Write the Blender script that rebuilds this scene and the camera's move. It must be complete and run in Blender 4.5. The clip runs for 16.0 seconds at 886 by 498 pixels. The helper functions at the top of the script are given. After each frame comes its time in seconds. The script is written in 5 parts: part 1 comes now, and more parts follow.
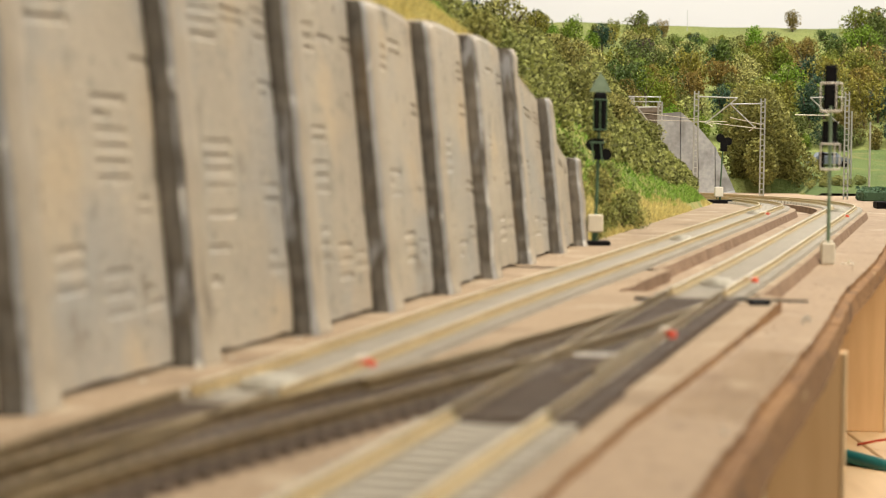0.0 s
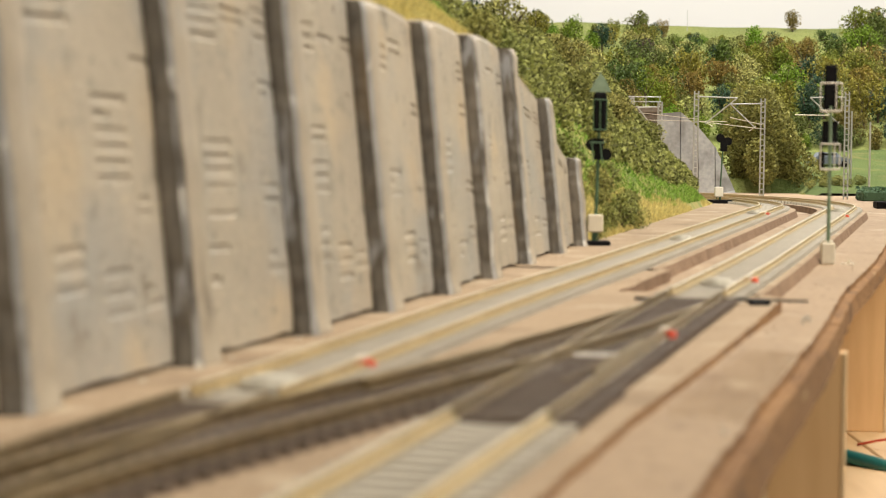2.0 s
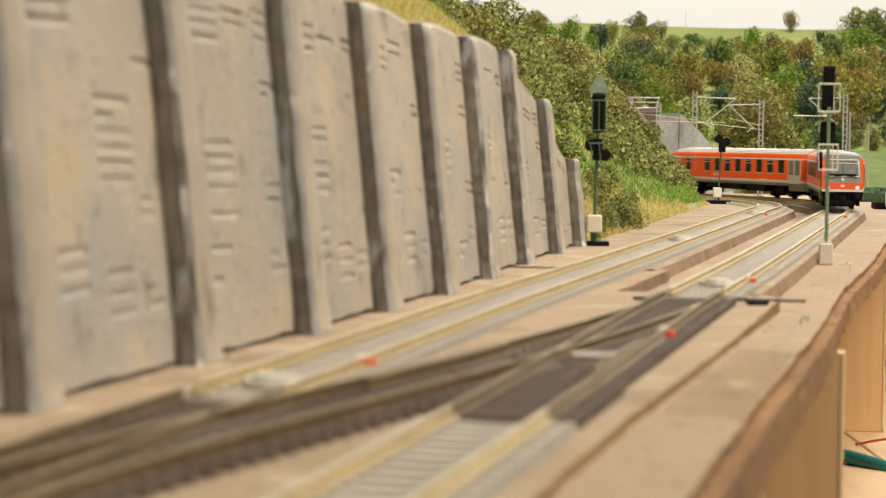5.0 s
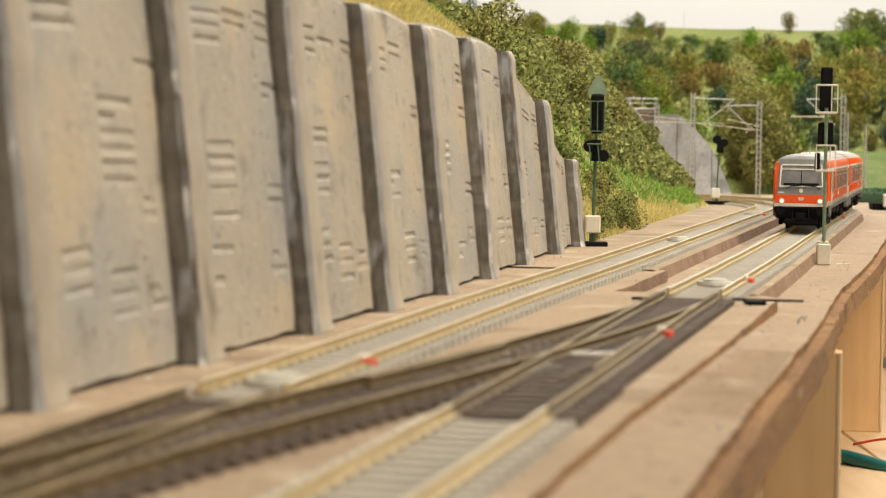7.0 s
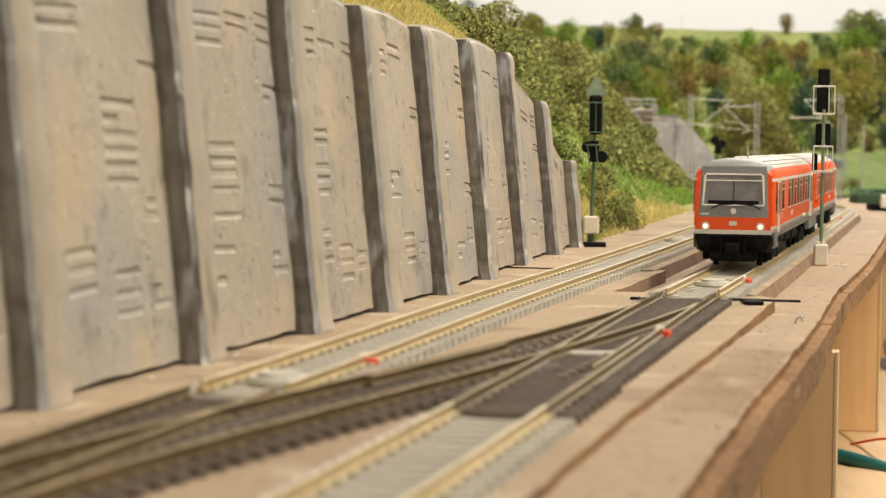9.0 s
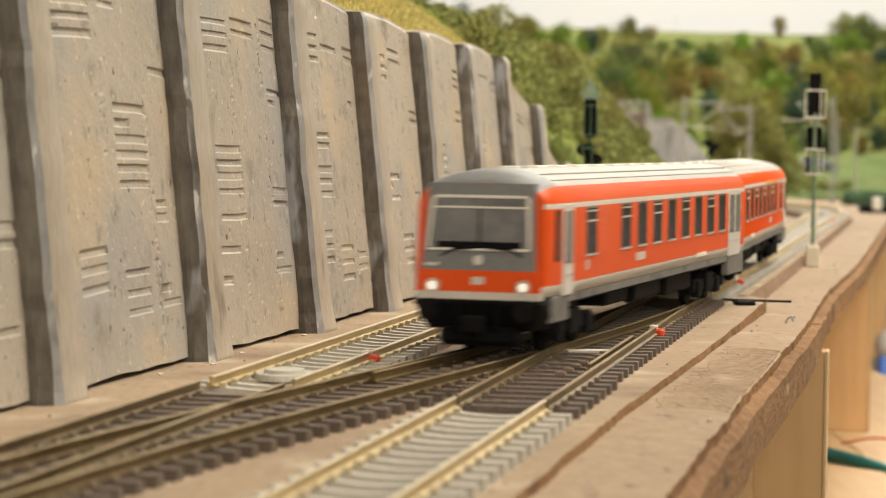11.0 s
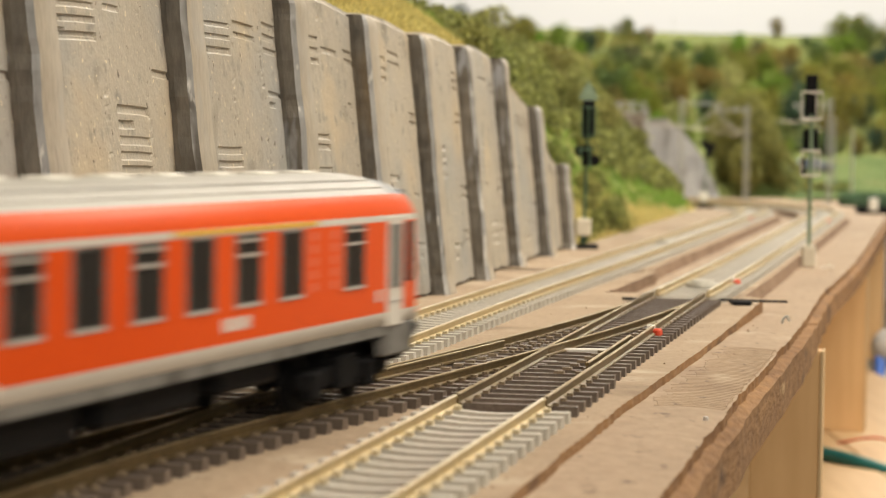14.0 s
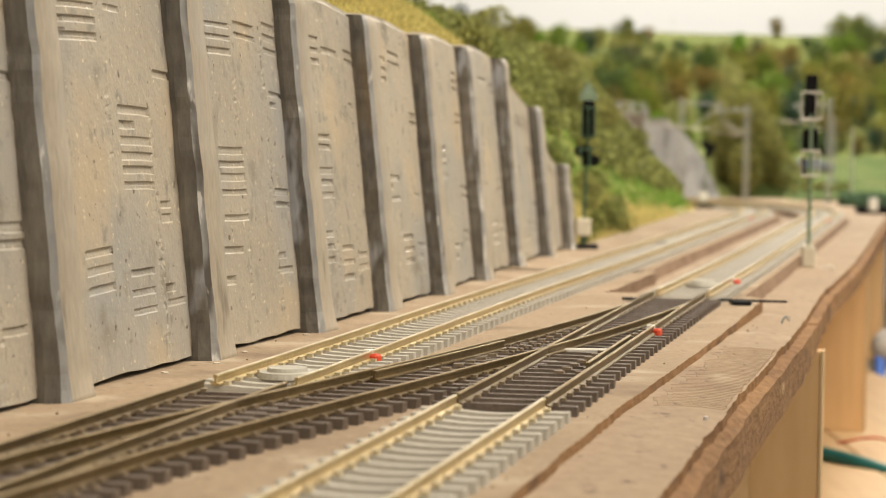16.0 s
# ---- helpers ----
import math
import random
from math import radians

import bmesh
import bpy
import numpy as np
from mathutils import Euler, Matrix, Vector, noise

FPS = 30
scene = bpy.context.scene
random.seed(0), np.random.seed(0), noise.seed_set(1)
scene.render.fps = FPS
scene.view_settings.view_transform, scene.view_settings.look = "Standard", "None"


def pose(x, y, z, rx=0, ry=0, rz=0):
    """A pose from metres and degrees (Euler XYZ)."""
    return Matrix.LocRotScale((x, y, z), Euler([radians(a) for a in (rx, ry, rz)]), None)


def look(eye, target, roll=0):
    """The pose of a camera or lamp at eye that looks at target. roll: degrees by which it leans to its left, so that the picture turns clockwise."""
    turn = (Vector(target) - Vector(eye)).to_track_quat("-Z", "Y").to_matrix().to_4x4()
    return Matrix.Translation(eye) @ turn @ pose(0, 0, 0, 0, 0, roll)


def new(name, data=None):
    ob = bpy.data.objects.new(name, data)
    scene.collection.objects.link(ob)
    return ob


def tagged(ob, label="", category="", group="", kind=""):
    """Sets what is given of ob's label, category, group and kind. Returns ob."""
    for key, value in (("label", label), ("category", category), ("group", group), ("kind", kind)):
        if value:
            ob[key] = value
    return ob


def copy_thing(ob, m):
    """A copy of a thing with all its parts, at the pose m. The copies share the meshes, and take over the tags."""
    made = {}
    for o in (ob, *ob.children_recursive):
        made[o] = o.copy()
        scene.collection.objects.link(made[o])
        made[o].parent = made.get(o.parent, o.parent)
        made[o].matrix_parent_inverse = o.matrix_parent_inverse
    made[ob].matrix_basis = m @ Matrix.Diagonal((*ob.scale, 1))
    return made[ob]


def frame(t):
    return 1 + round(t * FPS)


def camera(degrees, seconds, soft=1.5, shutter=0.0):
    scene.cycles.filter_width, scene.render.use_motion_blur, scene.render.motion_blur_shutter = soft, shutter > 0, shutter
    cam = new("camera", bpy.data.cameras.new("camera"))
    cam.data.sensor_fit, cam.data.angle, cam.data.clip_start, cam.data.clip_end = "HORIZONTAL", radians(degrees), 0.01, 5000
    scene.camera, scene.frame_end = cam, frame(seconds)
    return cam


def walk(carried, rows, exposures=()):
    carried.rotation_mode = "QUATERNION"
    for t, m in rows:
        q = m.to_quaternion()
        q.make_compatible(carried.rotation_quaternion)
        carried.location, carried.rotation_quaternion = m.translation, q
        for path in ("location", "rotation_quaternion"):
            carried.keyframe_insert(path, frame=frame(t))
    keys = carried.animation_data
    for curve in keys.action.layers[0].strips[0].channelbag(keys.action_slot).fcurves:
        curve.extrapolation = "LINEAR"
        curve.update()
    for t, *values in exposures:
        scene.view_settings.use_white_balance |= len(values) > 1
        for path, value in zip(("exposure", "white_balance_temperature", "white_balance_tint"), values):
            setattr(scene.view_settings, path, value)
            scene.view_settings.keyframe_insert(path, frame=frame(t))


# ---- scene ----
cam = camera(20.32, 16.0, soft=1.2, shutter=0.9)
# the lens is focused far at first and follows the railcar towards the camera
walk(cam, [
    (0.0, look((0.00161, 0.01617, 0.04508), (-0.00147, 1.01516, 0.00029), 0.742)),
    (3.0, look((0.00161, 0.01617, 0.04508), (-0.00147, 1.01516, 0.00029), 0.742)),
    (4.2, look((0.00141, 0.01423, 0.04511), (-0.00133, 1.01323, 0.00045), 0.743)),
    (5.2, look((0.00122, 0.01227, 0.04511), (-0.00120, 1.01127, 0.00062), 0.739)),
    (6.5, look((0.00097, 0.00982, 0.04513), (-0.00103, 1.00884, 0.00083), 0.738)),
    (8.0, look((0.00053, 0.00543, 0.04521), (-0.00070, 1.00446, 0.00120), 0.748)),
    (9.2, look((0.00026, 0.00270, 0.04528), (-0.00050, 1.00174, 0.00142), 0.756)),
    (10.3, look((-0.00057, -0.00591, 0.04557), (0.00010, 0.99314, 0.00207), 0.792)),
    (11.3, look((-0.00132, -0.01397, 0.04587), (0.00060, 0.98509, 0.00264), 0.828)),
    (12.5, look((-0.00135, -0.01450, 0.04592), (0.00062, 0.98456, 0.00267), 0.833)),
    (13.0, look((-0.00184, -0.01976, 0.04611), (0.00092, 0.97931, 0.00304), 0.855)),
    (14.0, look((-0.00185, -0.01996, 0.04612), (0.00093, 0.97911, 0.00305), 0.856)),
    (16.0, look((-0.00189, -0.02035, 0.04614), (0.00096, 0.97872, 0.00308), 0.858)),
])
focus_point = new("focus_point")
cam.data.dof.use_dof = True
cam.data.dof.focus_object = focus_point
cam.data.dof.aperture_fstop = 40.0

# ---- light: room lamps over the layout ----
world = bpy.data.worlds.new("room_light")
world.use_nodes = True
world.node_tree.nodes["Background"].inputs[0].default_value = (1.0, 0.93, 0.84, 1)
world.node_tree.nodes["Background"].inputs[1].default_value = 0.35
scene.world = world


def lamp(name, x, y, z, sx, sy, power, colour, target):
    data = bpy.data.lights.new(name, "AREA")
    data.shape, data.size, data.size_y, data.energy, data.color = "RECTANGLE", sx, sy, power, colour
    ob = new(name, data)
    ob.matrix_world = look((x, y, z), target)
    return ob


lamp("ceiling_lamp_near", 0.62, 0.88, 1.25, 0.7, 1.3, 37.0, (1.0, 0.895, 0.74), (0.05, 0.95, 0))
lamp("ceiling_lamp_far", 0.60, 2.75, 1.25, 1.2, 0.6, 46.0, (1.0, 0.95, 0.87), (0.35, 3.1, 0.05))
lamp("room_lamp_behind", 0.45, -1.40, 0.58, 0.9, 0.6, 17.0, (1.0, 0.90, 0.74), (0.1, 0.6, -0.02))
scene.view_settings.exposure = 0.0


# ---- materials ----
def mat(name, c1, c2, rough=0.7, big=20.0, fine=300.0, bump=0.25, metal=0.0, stretch=(1, 1, 1), island=0.0, random_hue=0.0, spec=0.5, dist=0.0008, specks=()):
    m = bpy.data.materials.new(name)
    m.use_nodes = True
    nt = m.node_tree
    nd, ln = nt.nodes, nt.links
    b = nd["Principled BSDF"]
    b.inputs["Roughness"].default_value, b.inputs["Metallic"].default_value = rough, metal
    b.inputs["Specular IOR Level"].default_value = spec
    tc, mp = nd.new("ShaderNodeTexCoord"), nd.new("ShaderNodeMapping")
    mp.inputs["Scale"].default_value = stretch
    ln.new(tc.outputs["Object"], mp.inputs["Vector"])
    n1, n2 = nd.new("ShaderNodeTexNoise"), nd.new("ShaderNodeTexNoise")
    n1.inputs["Scale"].default_value, n1.inputs["Detail"].default_value = big, 4
    n2.inputs["Scale"].default_value, n2.inputs["Detail"].default_value = fine, 5
    for n in (n1, n2):
        ln.new(mp.outputs["Vector"], n.inputs["Vector"])
    add = nd.new("ShaderNodeMath")
    add.operation = "ADD"
    ln.new(n1.outputs["Fac"], add.inputs[0])
    ln.new(n2.outputs["Fac"], add.inputs[1])
    last = add
    if island or random_hue:
        src = nd.new("ShaderNodeNewGeometry").outputs["Random Per Island"] if island else nd.new("ShaderNodeObjectInfo").outputs["Random"]
        mul = nd.new("ShaderNodeMath")
        mul.operation = "MULTIPLY_ADD"
        mul.inputs[1].default_value = island or random_hue
        ln.new(src, mul.inputs[0])
        ln.new(add.outputs[0], mul.inputs[2])
        last = mul
    span = island or random_hue
    mr = nd.new("ShaderNodeMapRange")
    mr.inputs[1].default_value, mr.inputs[2].default_value = 0.72, 1.28 + span
    ln.new(last.outputs[0], mr.inputs[0])
    mix = nd.new("ShaderNodeMix")
    mix.data_type = "RGBA"
    mix.inputs["A"].default_value, mix.inputs["B"].default_value = (*c1, 1), (*c2, 1)
    ln.new(mr.outputs[0], mix.inputs["Factor"])
    colour = mix.outputs["Result"]
    for c, scale, lo, hi in specks:
        n3, m3, x3 = nd.new("ShaderNodeTexNoise"), nd.new("ShaderNodeMapRange"), nd.new("ShaderNodeMix")
        n3.inputs["Scale"].default_value, n3.inputs["Detail"].default_value = scale, 3
        m3.inputs[1].default_value, m3.inputs[2].default_value = lo, hi
        x3.data_type = "RGBA"
        ln.new(mp.outputs["Vector"], n3.inputs["Vector"])
        ln.new(n3.outputs["Fac"], m3.inputs[0])
        ln.new(m3.outputs[0], x3.inputs["Factor"])
        ln.new(colour, x3.inputs["A"])
        x3.inputs["B"].default_value = (*c, 1)
        colour = x3.outputs["Result"]
    ln.new(colour, b.inputs["Base Color"])
    if bump:
        bp = nd.new("ShaderNodeBump")
        bp.inputs["Strength"].default_value, bp.inputs["Distance"].default_value = bump, dist
        ln.new(n2.outputs["Fac"], bp.inputs["Height"])
        ln.new(bp.outputs["Normal"], b.inputs["Normal"])
    return m


def glow(name, colour, strength):
    m = mat(name, colour, colour, 0.3, bump=0)
    b = m.node_tree.nodes["Principled BSDF"]
    b.inputs["Emission Color"].default_value = (*colour, 1)
    b.inputs["Emission Strength"].default_value = strength
    return m


def leaf_mat(name, ramp, dark=0.40, light=1.60):
    """Foliage: hue from tree to tree, light and dark from leaf to leaf."""
    m = bpy.data.materials.new(name)
    m.use_nodes = True
    nt = m.node_tree
    nd, ln = nt.nodes, nt.links
    b = nd["Principled BSDF"]
    b.inputs["Roughness"].default_value = 0.75
    b.inputs["Specular IOR Level"].default_value = 0.25
    cr = nd.new("ShaderNodeValToRGB")
    els = cr.color_ramp.elements
    while len(els) < len(ramp):
        els.new(0.5)
    for i, c in enumerate(ramp):
        els[i].position, els[i].color = i / (len(ramp) - 1), (*c, 1)
    ln.new(nd.new("ShaderNodeObjectInfo").outputs["Random"], cr.inputs[0])
    geo = nd.new("ShaderNodeNewGeometry")
    mr = nd.new("ShaderNodeMapRange")
    mr.inputs[3].default_value, mr.inputs[4].default_value = dark, light
    ln.new(geo.outputs["Random Per Island"], mr.inputs[0])
    vm = nd.new("ShaderNodeVectorMath")
    vm.operation = "SCALE"
    ln.new(cr.outputs[0], vm.inputs[0])
    ln.new(mr.outputs[0], vm.inputs["Scale"])
    ln.new(vm.outputs[0], b.inputs["Base Color"])
    tr = nd.new("ShaderNodeBsdfTranslucent")
    ln.new(vm.outputs[0], tr.inputs["Color"])
    mx = nd.new("ShaderNodeMixShader")
    mx.inputs[0].default_value = 0.25
    ln.new(b.outputs[0], mx.inputs[1])
    ln.new(tr.outputs[0], mx.inputs[2])
    ln.new(mx.outputs[0], nd["Material Output"].inputs["Surface"])
    return m


M_PLATE = mat("bare_fibreboard", (0.27, 0.197, 0.128), (0.385, 0.288, 0.195), 0.85, 14, 520, 0.35, specks=(((0.46, 0.38, 0.28), 45, 0.56, 0.72), ((0.19, 0.13, 0.08), 24, 0.58, 0.74), ((0.15, 0.10, 0.065), 330, 0.66, 0.73)))
M_PLANK = mat("bare_plywood", (0.262, 0.182, 0.112), (0.372, 0.268, 0.172), 0.75, 10, 420, 0.3, stretch=(1, 0.5, 1), specks=(((0.47, 0.38, 0.27), 38, 0.60, 0.76), ((0.19, 0.12, 0.07), 20, 0.56, 0.72), ((0.14, 0.09, 0.055), 260, 0.64, 0.73)))
M_EDGE = mat("sawn_edge", (0.160, 0.078, 0.028), (0.30, 0.165, 0.068), 0.9, 50, 520, 0.7, stretch=(1, 0.16, 1), dist=0.001, specks=(((0.085, 0.043, 0.020), 90, 0.60, 0.72), ((0.40, 0.27, 0.14), 150, 0.66, 0.75)))
M_RIB = mat("birch_plywood", (0.60, 0.365, 0.165), (0.70, 0.455, 0.225), 0.6, 9, 160, 0.1, stretch=(1, 1, 0.15))
M_RIBEDGE = mat("pale_plywood_edge", (0.56, 0.40, 0.22), (0.66, 0.49, 0.29), 0.7, 30, 260, 0.2, stretch=(1, 1, 0.2))
M_SHELF = mat("pine_shelf", (0.52, 0.34, 0.17), (0.64, 0.45, 0.25), 0.5, 10, 120, 0.1, stretch=(1, 0.1, 1))
M_CORK = mat("cork_bed", (0.17, 0.105, 0.065), (0.30, 0.20, 0.13), 0.95, 70, 700, 0.9)
M_WALL = mat("weathered_grey_casting", (0.37, 0.335, 0.28), (0.47, 0.42, 0.345), 0.52, 13, 900, 0.30, dist=0.0006, specks=(((0.35, 0.345, 0.33), 20, 0.47, 0.66), ((0.49, 0.41, 0.30), 30, 0.56, 0.72), ((0.235, 0.21, 0.17), 70, 0.60, 0.75), ((0.27, 0.25, 0.215), 180, 0.60, 0.72), ((0.68, 0.60, 0.44), 640, 0.66, 0.70), ((0.12, 0.095, 0.07), 420, 0.68, 0.72)))
M_RIBWALL = mat("weathered_pillar", (0.35, 0.31, 0.25), (0.47, 0.415, 0.34), 0.52, 26, 700, 0.2, stretch=(1, 1, 0.35), dist=0.0006, specks=(((0.37, 0.365, 0.355), 60, 0.55, 0.70), ((0.19, 0.16, 0.125), 120, 0.63, 0.74)))
# pillar sides: real stains, plus the side's shade mixed into the dark colour
M_STAINSHADE = mat("stained_shaded_pillar_side", (0.050, 0.043, 0.034), (0.15, 0.13, 0.105), 0.6, 50, 420, 0.6, stretch=(1, 1, 0.35), dist=0.001, specks=(((0.17, 0.11, 0.045), 60, 0.58, 0.72), ((0.27, 0.275, 0.29), 110, 0.62, 0.70)))
M_CONCRETE = mat("pale_concrete", (0.26, 0.265, 0.27), (0.40, 0.40, 0.395), 0.8, 22, 260, 0.2, specks=(((0.18, 0.175, 0.17), 40, 0.53, 0.68),))
M_STONE = mat("brown_stone", (0.12, 0.10, 0.085), (0.24, 0.205, 0.17), 0.85, 60, 400, 0.4)
M_RAIL = mat("nickel_silver", (0.50, 0.39, 0.19), (0.66, 0.53, 0.29), 0.36, 60, 900, 0.05, metal=0.7)
M_RAILTOP = mat("polished_rail_head", (0.60, 0.53, 0.38), (0.72, 0.64, 0.48), 0.42, 60, 900, 0.03, metal=0.85)
M_RAILDARK = mat("browned_rail", (0.115, 0.080, 0.035), (0.23, 0.165, 0.075), 0.4, 60, 900, 0.1, metal=0.6)
M_SLEEPER = mat("grey_concrete_sleeper", (0.37, 0.355, 0.315), (0.52, 0.50, 0.45), 0.75, 90, 800, 0.2, random_hue=0.25)
M_SLEEPERDARK = mat("dark_brown_sleeper", (0.066, 0.050, 0.040), (0.165, 0.128, 0.102), 0.55, 120, 800, 0.3, random_hue=0.25)
M_RAILTOPDARK = mat("worn_brown_rail_head", (0.22, 0.165, 0.085), (0.36, 0.28, 0.16), 0.5, 60, 900, 0.05, metal=0.5)
M_EDGEPILLAR = mat("worn_grey_pillar_edge", (0.23, 0.235, 0.24), (0.38, 0.38, 0.38), 0.45, 70, 420, 0.35, stretch=(1, 1, 0.4), specks=(((0.10, 0.09, 0.08), 110, 0.55, 0.66), ((0.56, 0.55, 0.53), 260, 0.63, 0.69)))
M_CLIP = mat("brassy_fastening", (0.46, 0.39, 0.25), (0.60, 0.52, 0.35), 0.45, 90, 800, 0.0, metal=0.2)
M_CLIPDARK = mat("brown_fastening", (0.12, 0.085, 0.055), (0.30, 0.23, 0.15), 0.5, 400, 900, 0.0, random_hue=0.3)
M_BLACK = mat("black_plastic", (0.003, 0.003, 0.004), (0.008, 0.008, 0.009), 0.7, 60, 600, 0.1, spec=0.12)
M_RED = mat("traffic_red_paint", (0.75, 0.082, 0.007), (0.81, 0.10, 0.010), 0.42, 30, 900, 0.02, spec=0.35)
M_LIGHTGREY = mat("light_grey_paint", (0.60, 0.57, 0.53), (0.68, 0.65, 0.60), 0.4, 30, 900, 0.02)
M_ROOF = mat("grey_roof_paint", (0.43, 0.42, 0.395), (0.51, 0.50, 0.47), 0.5, 30, 600, 0.05)
M_CABGREY = mat("slate_grey_paint", (0.17, 0.18, 0.19), (0.225, 0.235, 0.245), 0.42, 30, 600, 0.03)
M_SKIRT = mat("mid_grey_skirt", (0.135, 0.132, 0.126), (0.21, 0.205, 0.195), 0.6, 60, 600, 0.05, specks=(((0.07, 0.065, 0.06), 80, 0.55, 0.68),))
M_YELLOW = mat("first_class_yellow", (0.75, 0.42, 0.03), (0.8, 0.48, 0.05), 0.4, 30, 600, 0.0)
M_PANE = mat("dark_window_pane", (0.010, 0.010, 0.011), (0.026, 0.023, 0.020), 0.15, 60, 200, 0.0, spec=0.10)
M_SCREEN = mat("smoky_windscreen", (0.14, 0.145, 0.155), (0.23, 0.23, 0.24), 0.12, 90, 300, 0.0)
M_FROST = mat("frosted_pane", (0.32, 0.27, 0.20), (0.42, 0.36, 0.28), 0.35, 60, 300, 0.0)
M_DOORPANE = mat("grey_door_pane", (0.16, 0.16, 0.155), (0.24, 0.235, 0.22), 0.2, 60, 300, 0.0)
M_PICTO = mat("faded_print", (0.74, 0.19, 0.11), (0.78, 0.23, 0.15), 0.4, 60, 500, 0.0)
M_SILVER = mat("window_frame_silver", (0.55, 0.53, 0.50), (0.65, 0.63, 0.60), 0.35, 60, 600, 0.0, metal=0.4)
M_WHITE = mat("white_plastic", (0.72, 0.70, 0.64), (0.80, 0.78, 0.72), 0.5, 60, 500, 0.05)
M_CREAM = mat("cream_plastic", (0.60, 0.55, 0.45), (0.68, 0.63, 0.52), 0.5, 60, 500, 0.05)
M_LAMP = glow("headlight_glow", (1.0, 0.95, 0.82), 0.7)
M_SIGGREEN = mat("signal_green_paint", (0.045, 0.10, 0.055), (0.075, 0.15, 0.085), 0.45, 80, 600, 0.1)
M_SIGPALE = mat("pale_green_mast", (0.13, 0.20, 0.13), (0.19, 0.27, 0.18), 0.45, 80, 600, 0.1)
M_STEEL = mat("galvanised_steel", (0.36, 0.375, 0.36), (0.47, 0.48, 0.46), 0.5, 80, 600, 0.1, metal=0.1)
M_REDPLASTIC = mat("red_plastic_clip", (0.62, 0.06, 0.025), (0.72, 0.09, 0.04), 0.4, 60, 500, 0.0)
M_ROOM = mat("room_wall_paint", (0.70, 0.66, 0.60), (0.76, 0.72, 0.66), 0.9, 2, 80, 0.1)
M_CEIL = mat("room_ceiling_paint", (0.78, 0.76, 0.72), (0.82, 0.80, 0.76), 0.9, 2, 80, 0.1)
M_FLOOR = mat("room_floor_lino", (0.42, 0.35, 0.27), (0.52, 0.44, 0.34), 0.6, 3, 90, 0.1)
M_SKY = glow("backdrop_sky", (0.60, 0.60, 0.60), 0.16)
M_GROUND = mat("hill_turf", (0.12, 0.155, 0.035), (0.24, 0.26, 0.075), 0.95, 12, 260, 0.9, dist=0.003)
M_FIELD = mat("meadow_turf", (0.055, 0.092, 0.018), (0.115, 0.155, 0.036), 0.95, 14, 420, 0.9, dist=0.003, specks=(((0.18, 0.165, 0.055), 22, 0.55, 0.72),))
M_TRUNK = mat("bark", (0.07, 0.05, 0.035), (0.13, 0.095, 0.065), 0.9, 60, 500, 0.5)
M_LEAF = leaf_mat("mixed_foliage", [(0.050, 0.085, 0.028), (0.125, 0.175, 0.024), (0.245, 0.22, 0.042), (0.080, 0.122, 0.032), (0.24, 0.165, 0.042), (0.13, 0.24, 0.018), (0.20, 0.205, 0.042)], 0.4, 1.55)
M_IVY = leaf_mat("olive_ivy", [(0.205, 0.24, 0.075), (0.32, 0.305, 0.105)], 0.25, 1.85)
M_MOUND = leaf_mat("olive_mound_leaves", [(0.24, 0.235, 0.07), (0.27, 0.26, 0.08)])
M_PURPLE = leaf_mat("copper_beech_leaves", [(0.065, 0.045, 0.045), (0.075, 0.05, 0.05)])
M_HEDGE = leaf_mat("dull_green_hedge_leaves", [(0.07, 0.13, 0.075), (0.09, 0.16, 0.09)])
M_DARKLEAF = leaf_mat("dark_fir_leaves", [(0.03, 0.06, 0.035), (0.04, 0.08, 0.045)])
M_GRASS = leaf_mat("straw_and_green_grass", [(0.60, 0.52, 0.21), (0.64, 0.55, 0.22)], 0.65, 1.35)
M_BANK = mat("straw_coloured_turf", (0.26, 0.24, 0.075), (0.42, 0.37, 0.13), 0.95, 16, 260, 0.9, dist=0.003, specks=(((0.14, 0.20, 0.04), 24, 0.52, 0.66),))
M_GREENGRASS = leaf_mat("fresh_green_grass", [(0.19, 0.33, 0.055), (0.22, 0.36, 0.065)])
M_HOSE = mat("green_hose", (0.012, 0.10, 0.10), (0.02, 0.14, 0.13), 0.35, 40, 400, 0.0)
M_BLUE = mat("blue_plastic", (0.05, 0.14, 0.55), (0.08, 0.2, 0.65), 0.5, 40, 300, 0.1)
M_DISC = mat("grey_contact_disc", (0.40, 0.39, 0.34), (0.52, 0.505, 0.45), 0.6, 90, 500, 0.05)
M_CARPAINT = mat("grey_blue_car_paint", (0.13, 0.16, 0.21), (0.17, 0.20, 0.26), 0.35, 60, 500, 0.0)
M_CLOTH = mat("pale_grey_cloth", (0.45, 0.42, 0.40), (0.58, 0.55, 0.52), 0.9, 20, 300, 0.2)


# ---- mesh helpers ----
def box(bm, x0, y0, z0, x1, y1, z1, bevel=0.0, index=0):
    r = bmesh.ops.create_cube(bm, size=1.0, matrix=Matrix.Translation(((x0 + x1) / 2, (y0 + y1) / 2, (z0 + z1) / 2)) @ Matrix.Diagonal((x1 - x0, y1 - y0, z1 - z0, 1)))
    if bevel:
        bmesh.ops.bevel(bm, geom=list({e for v in r["verts"] for e in v.link_edges}), offset=bevel, segments=1, affect="EDGES", profile=0.5)
    return r["verts"]


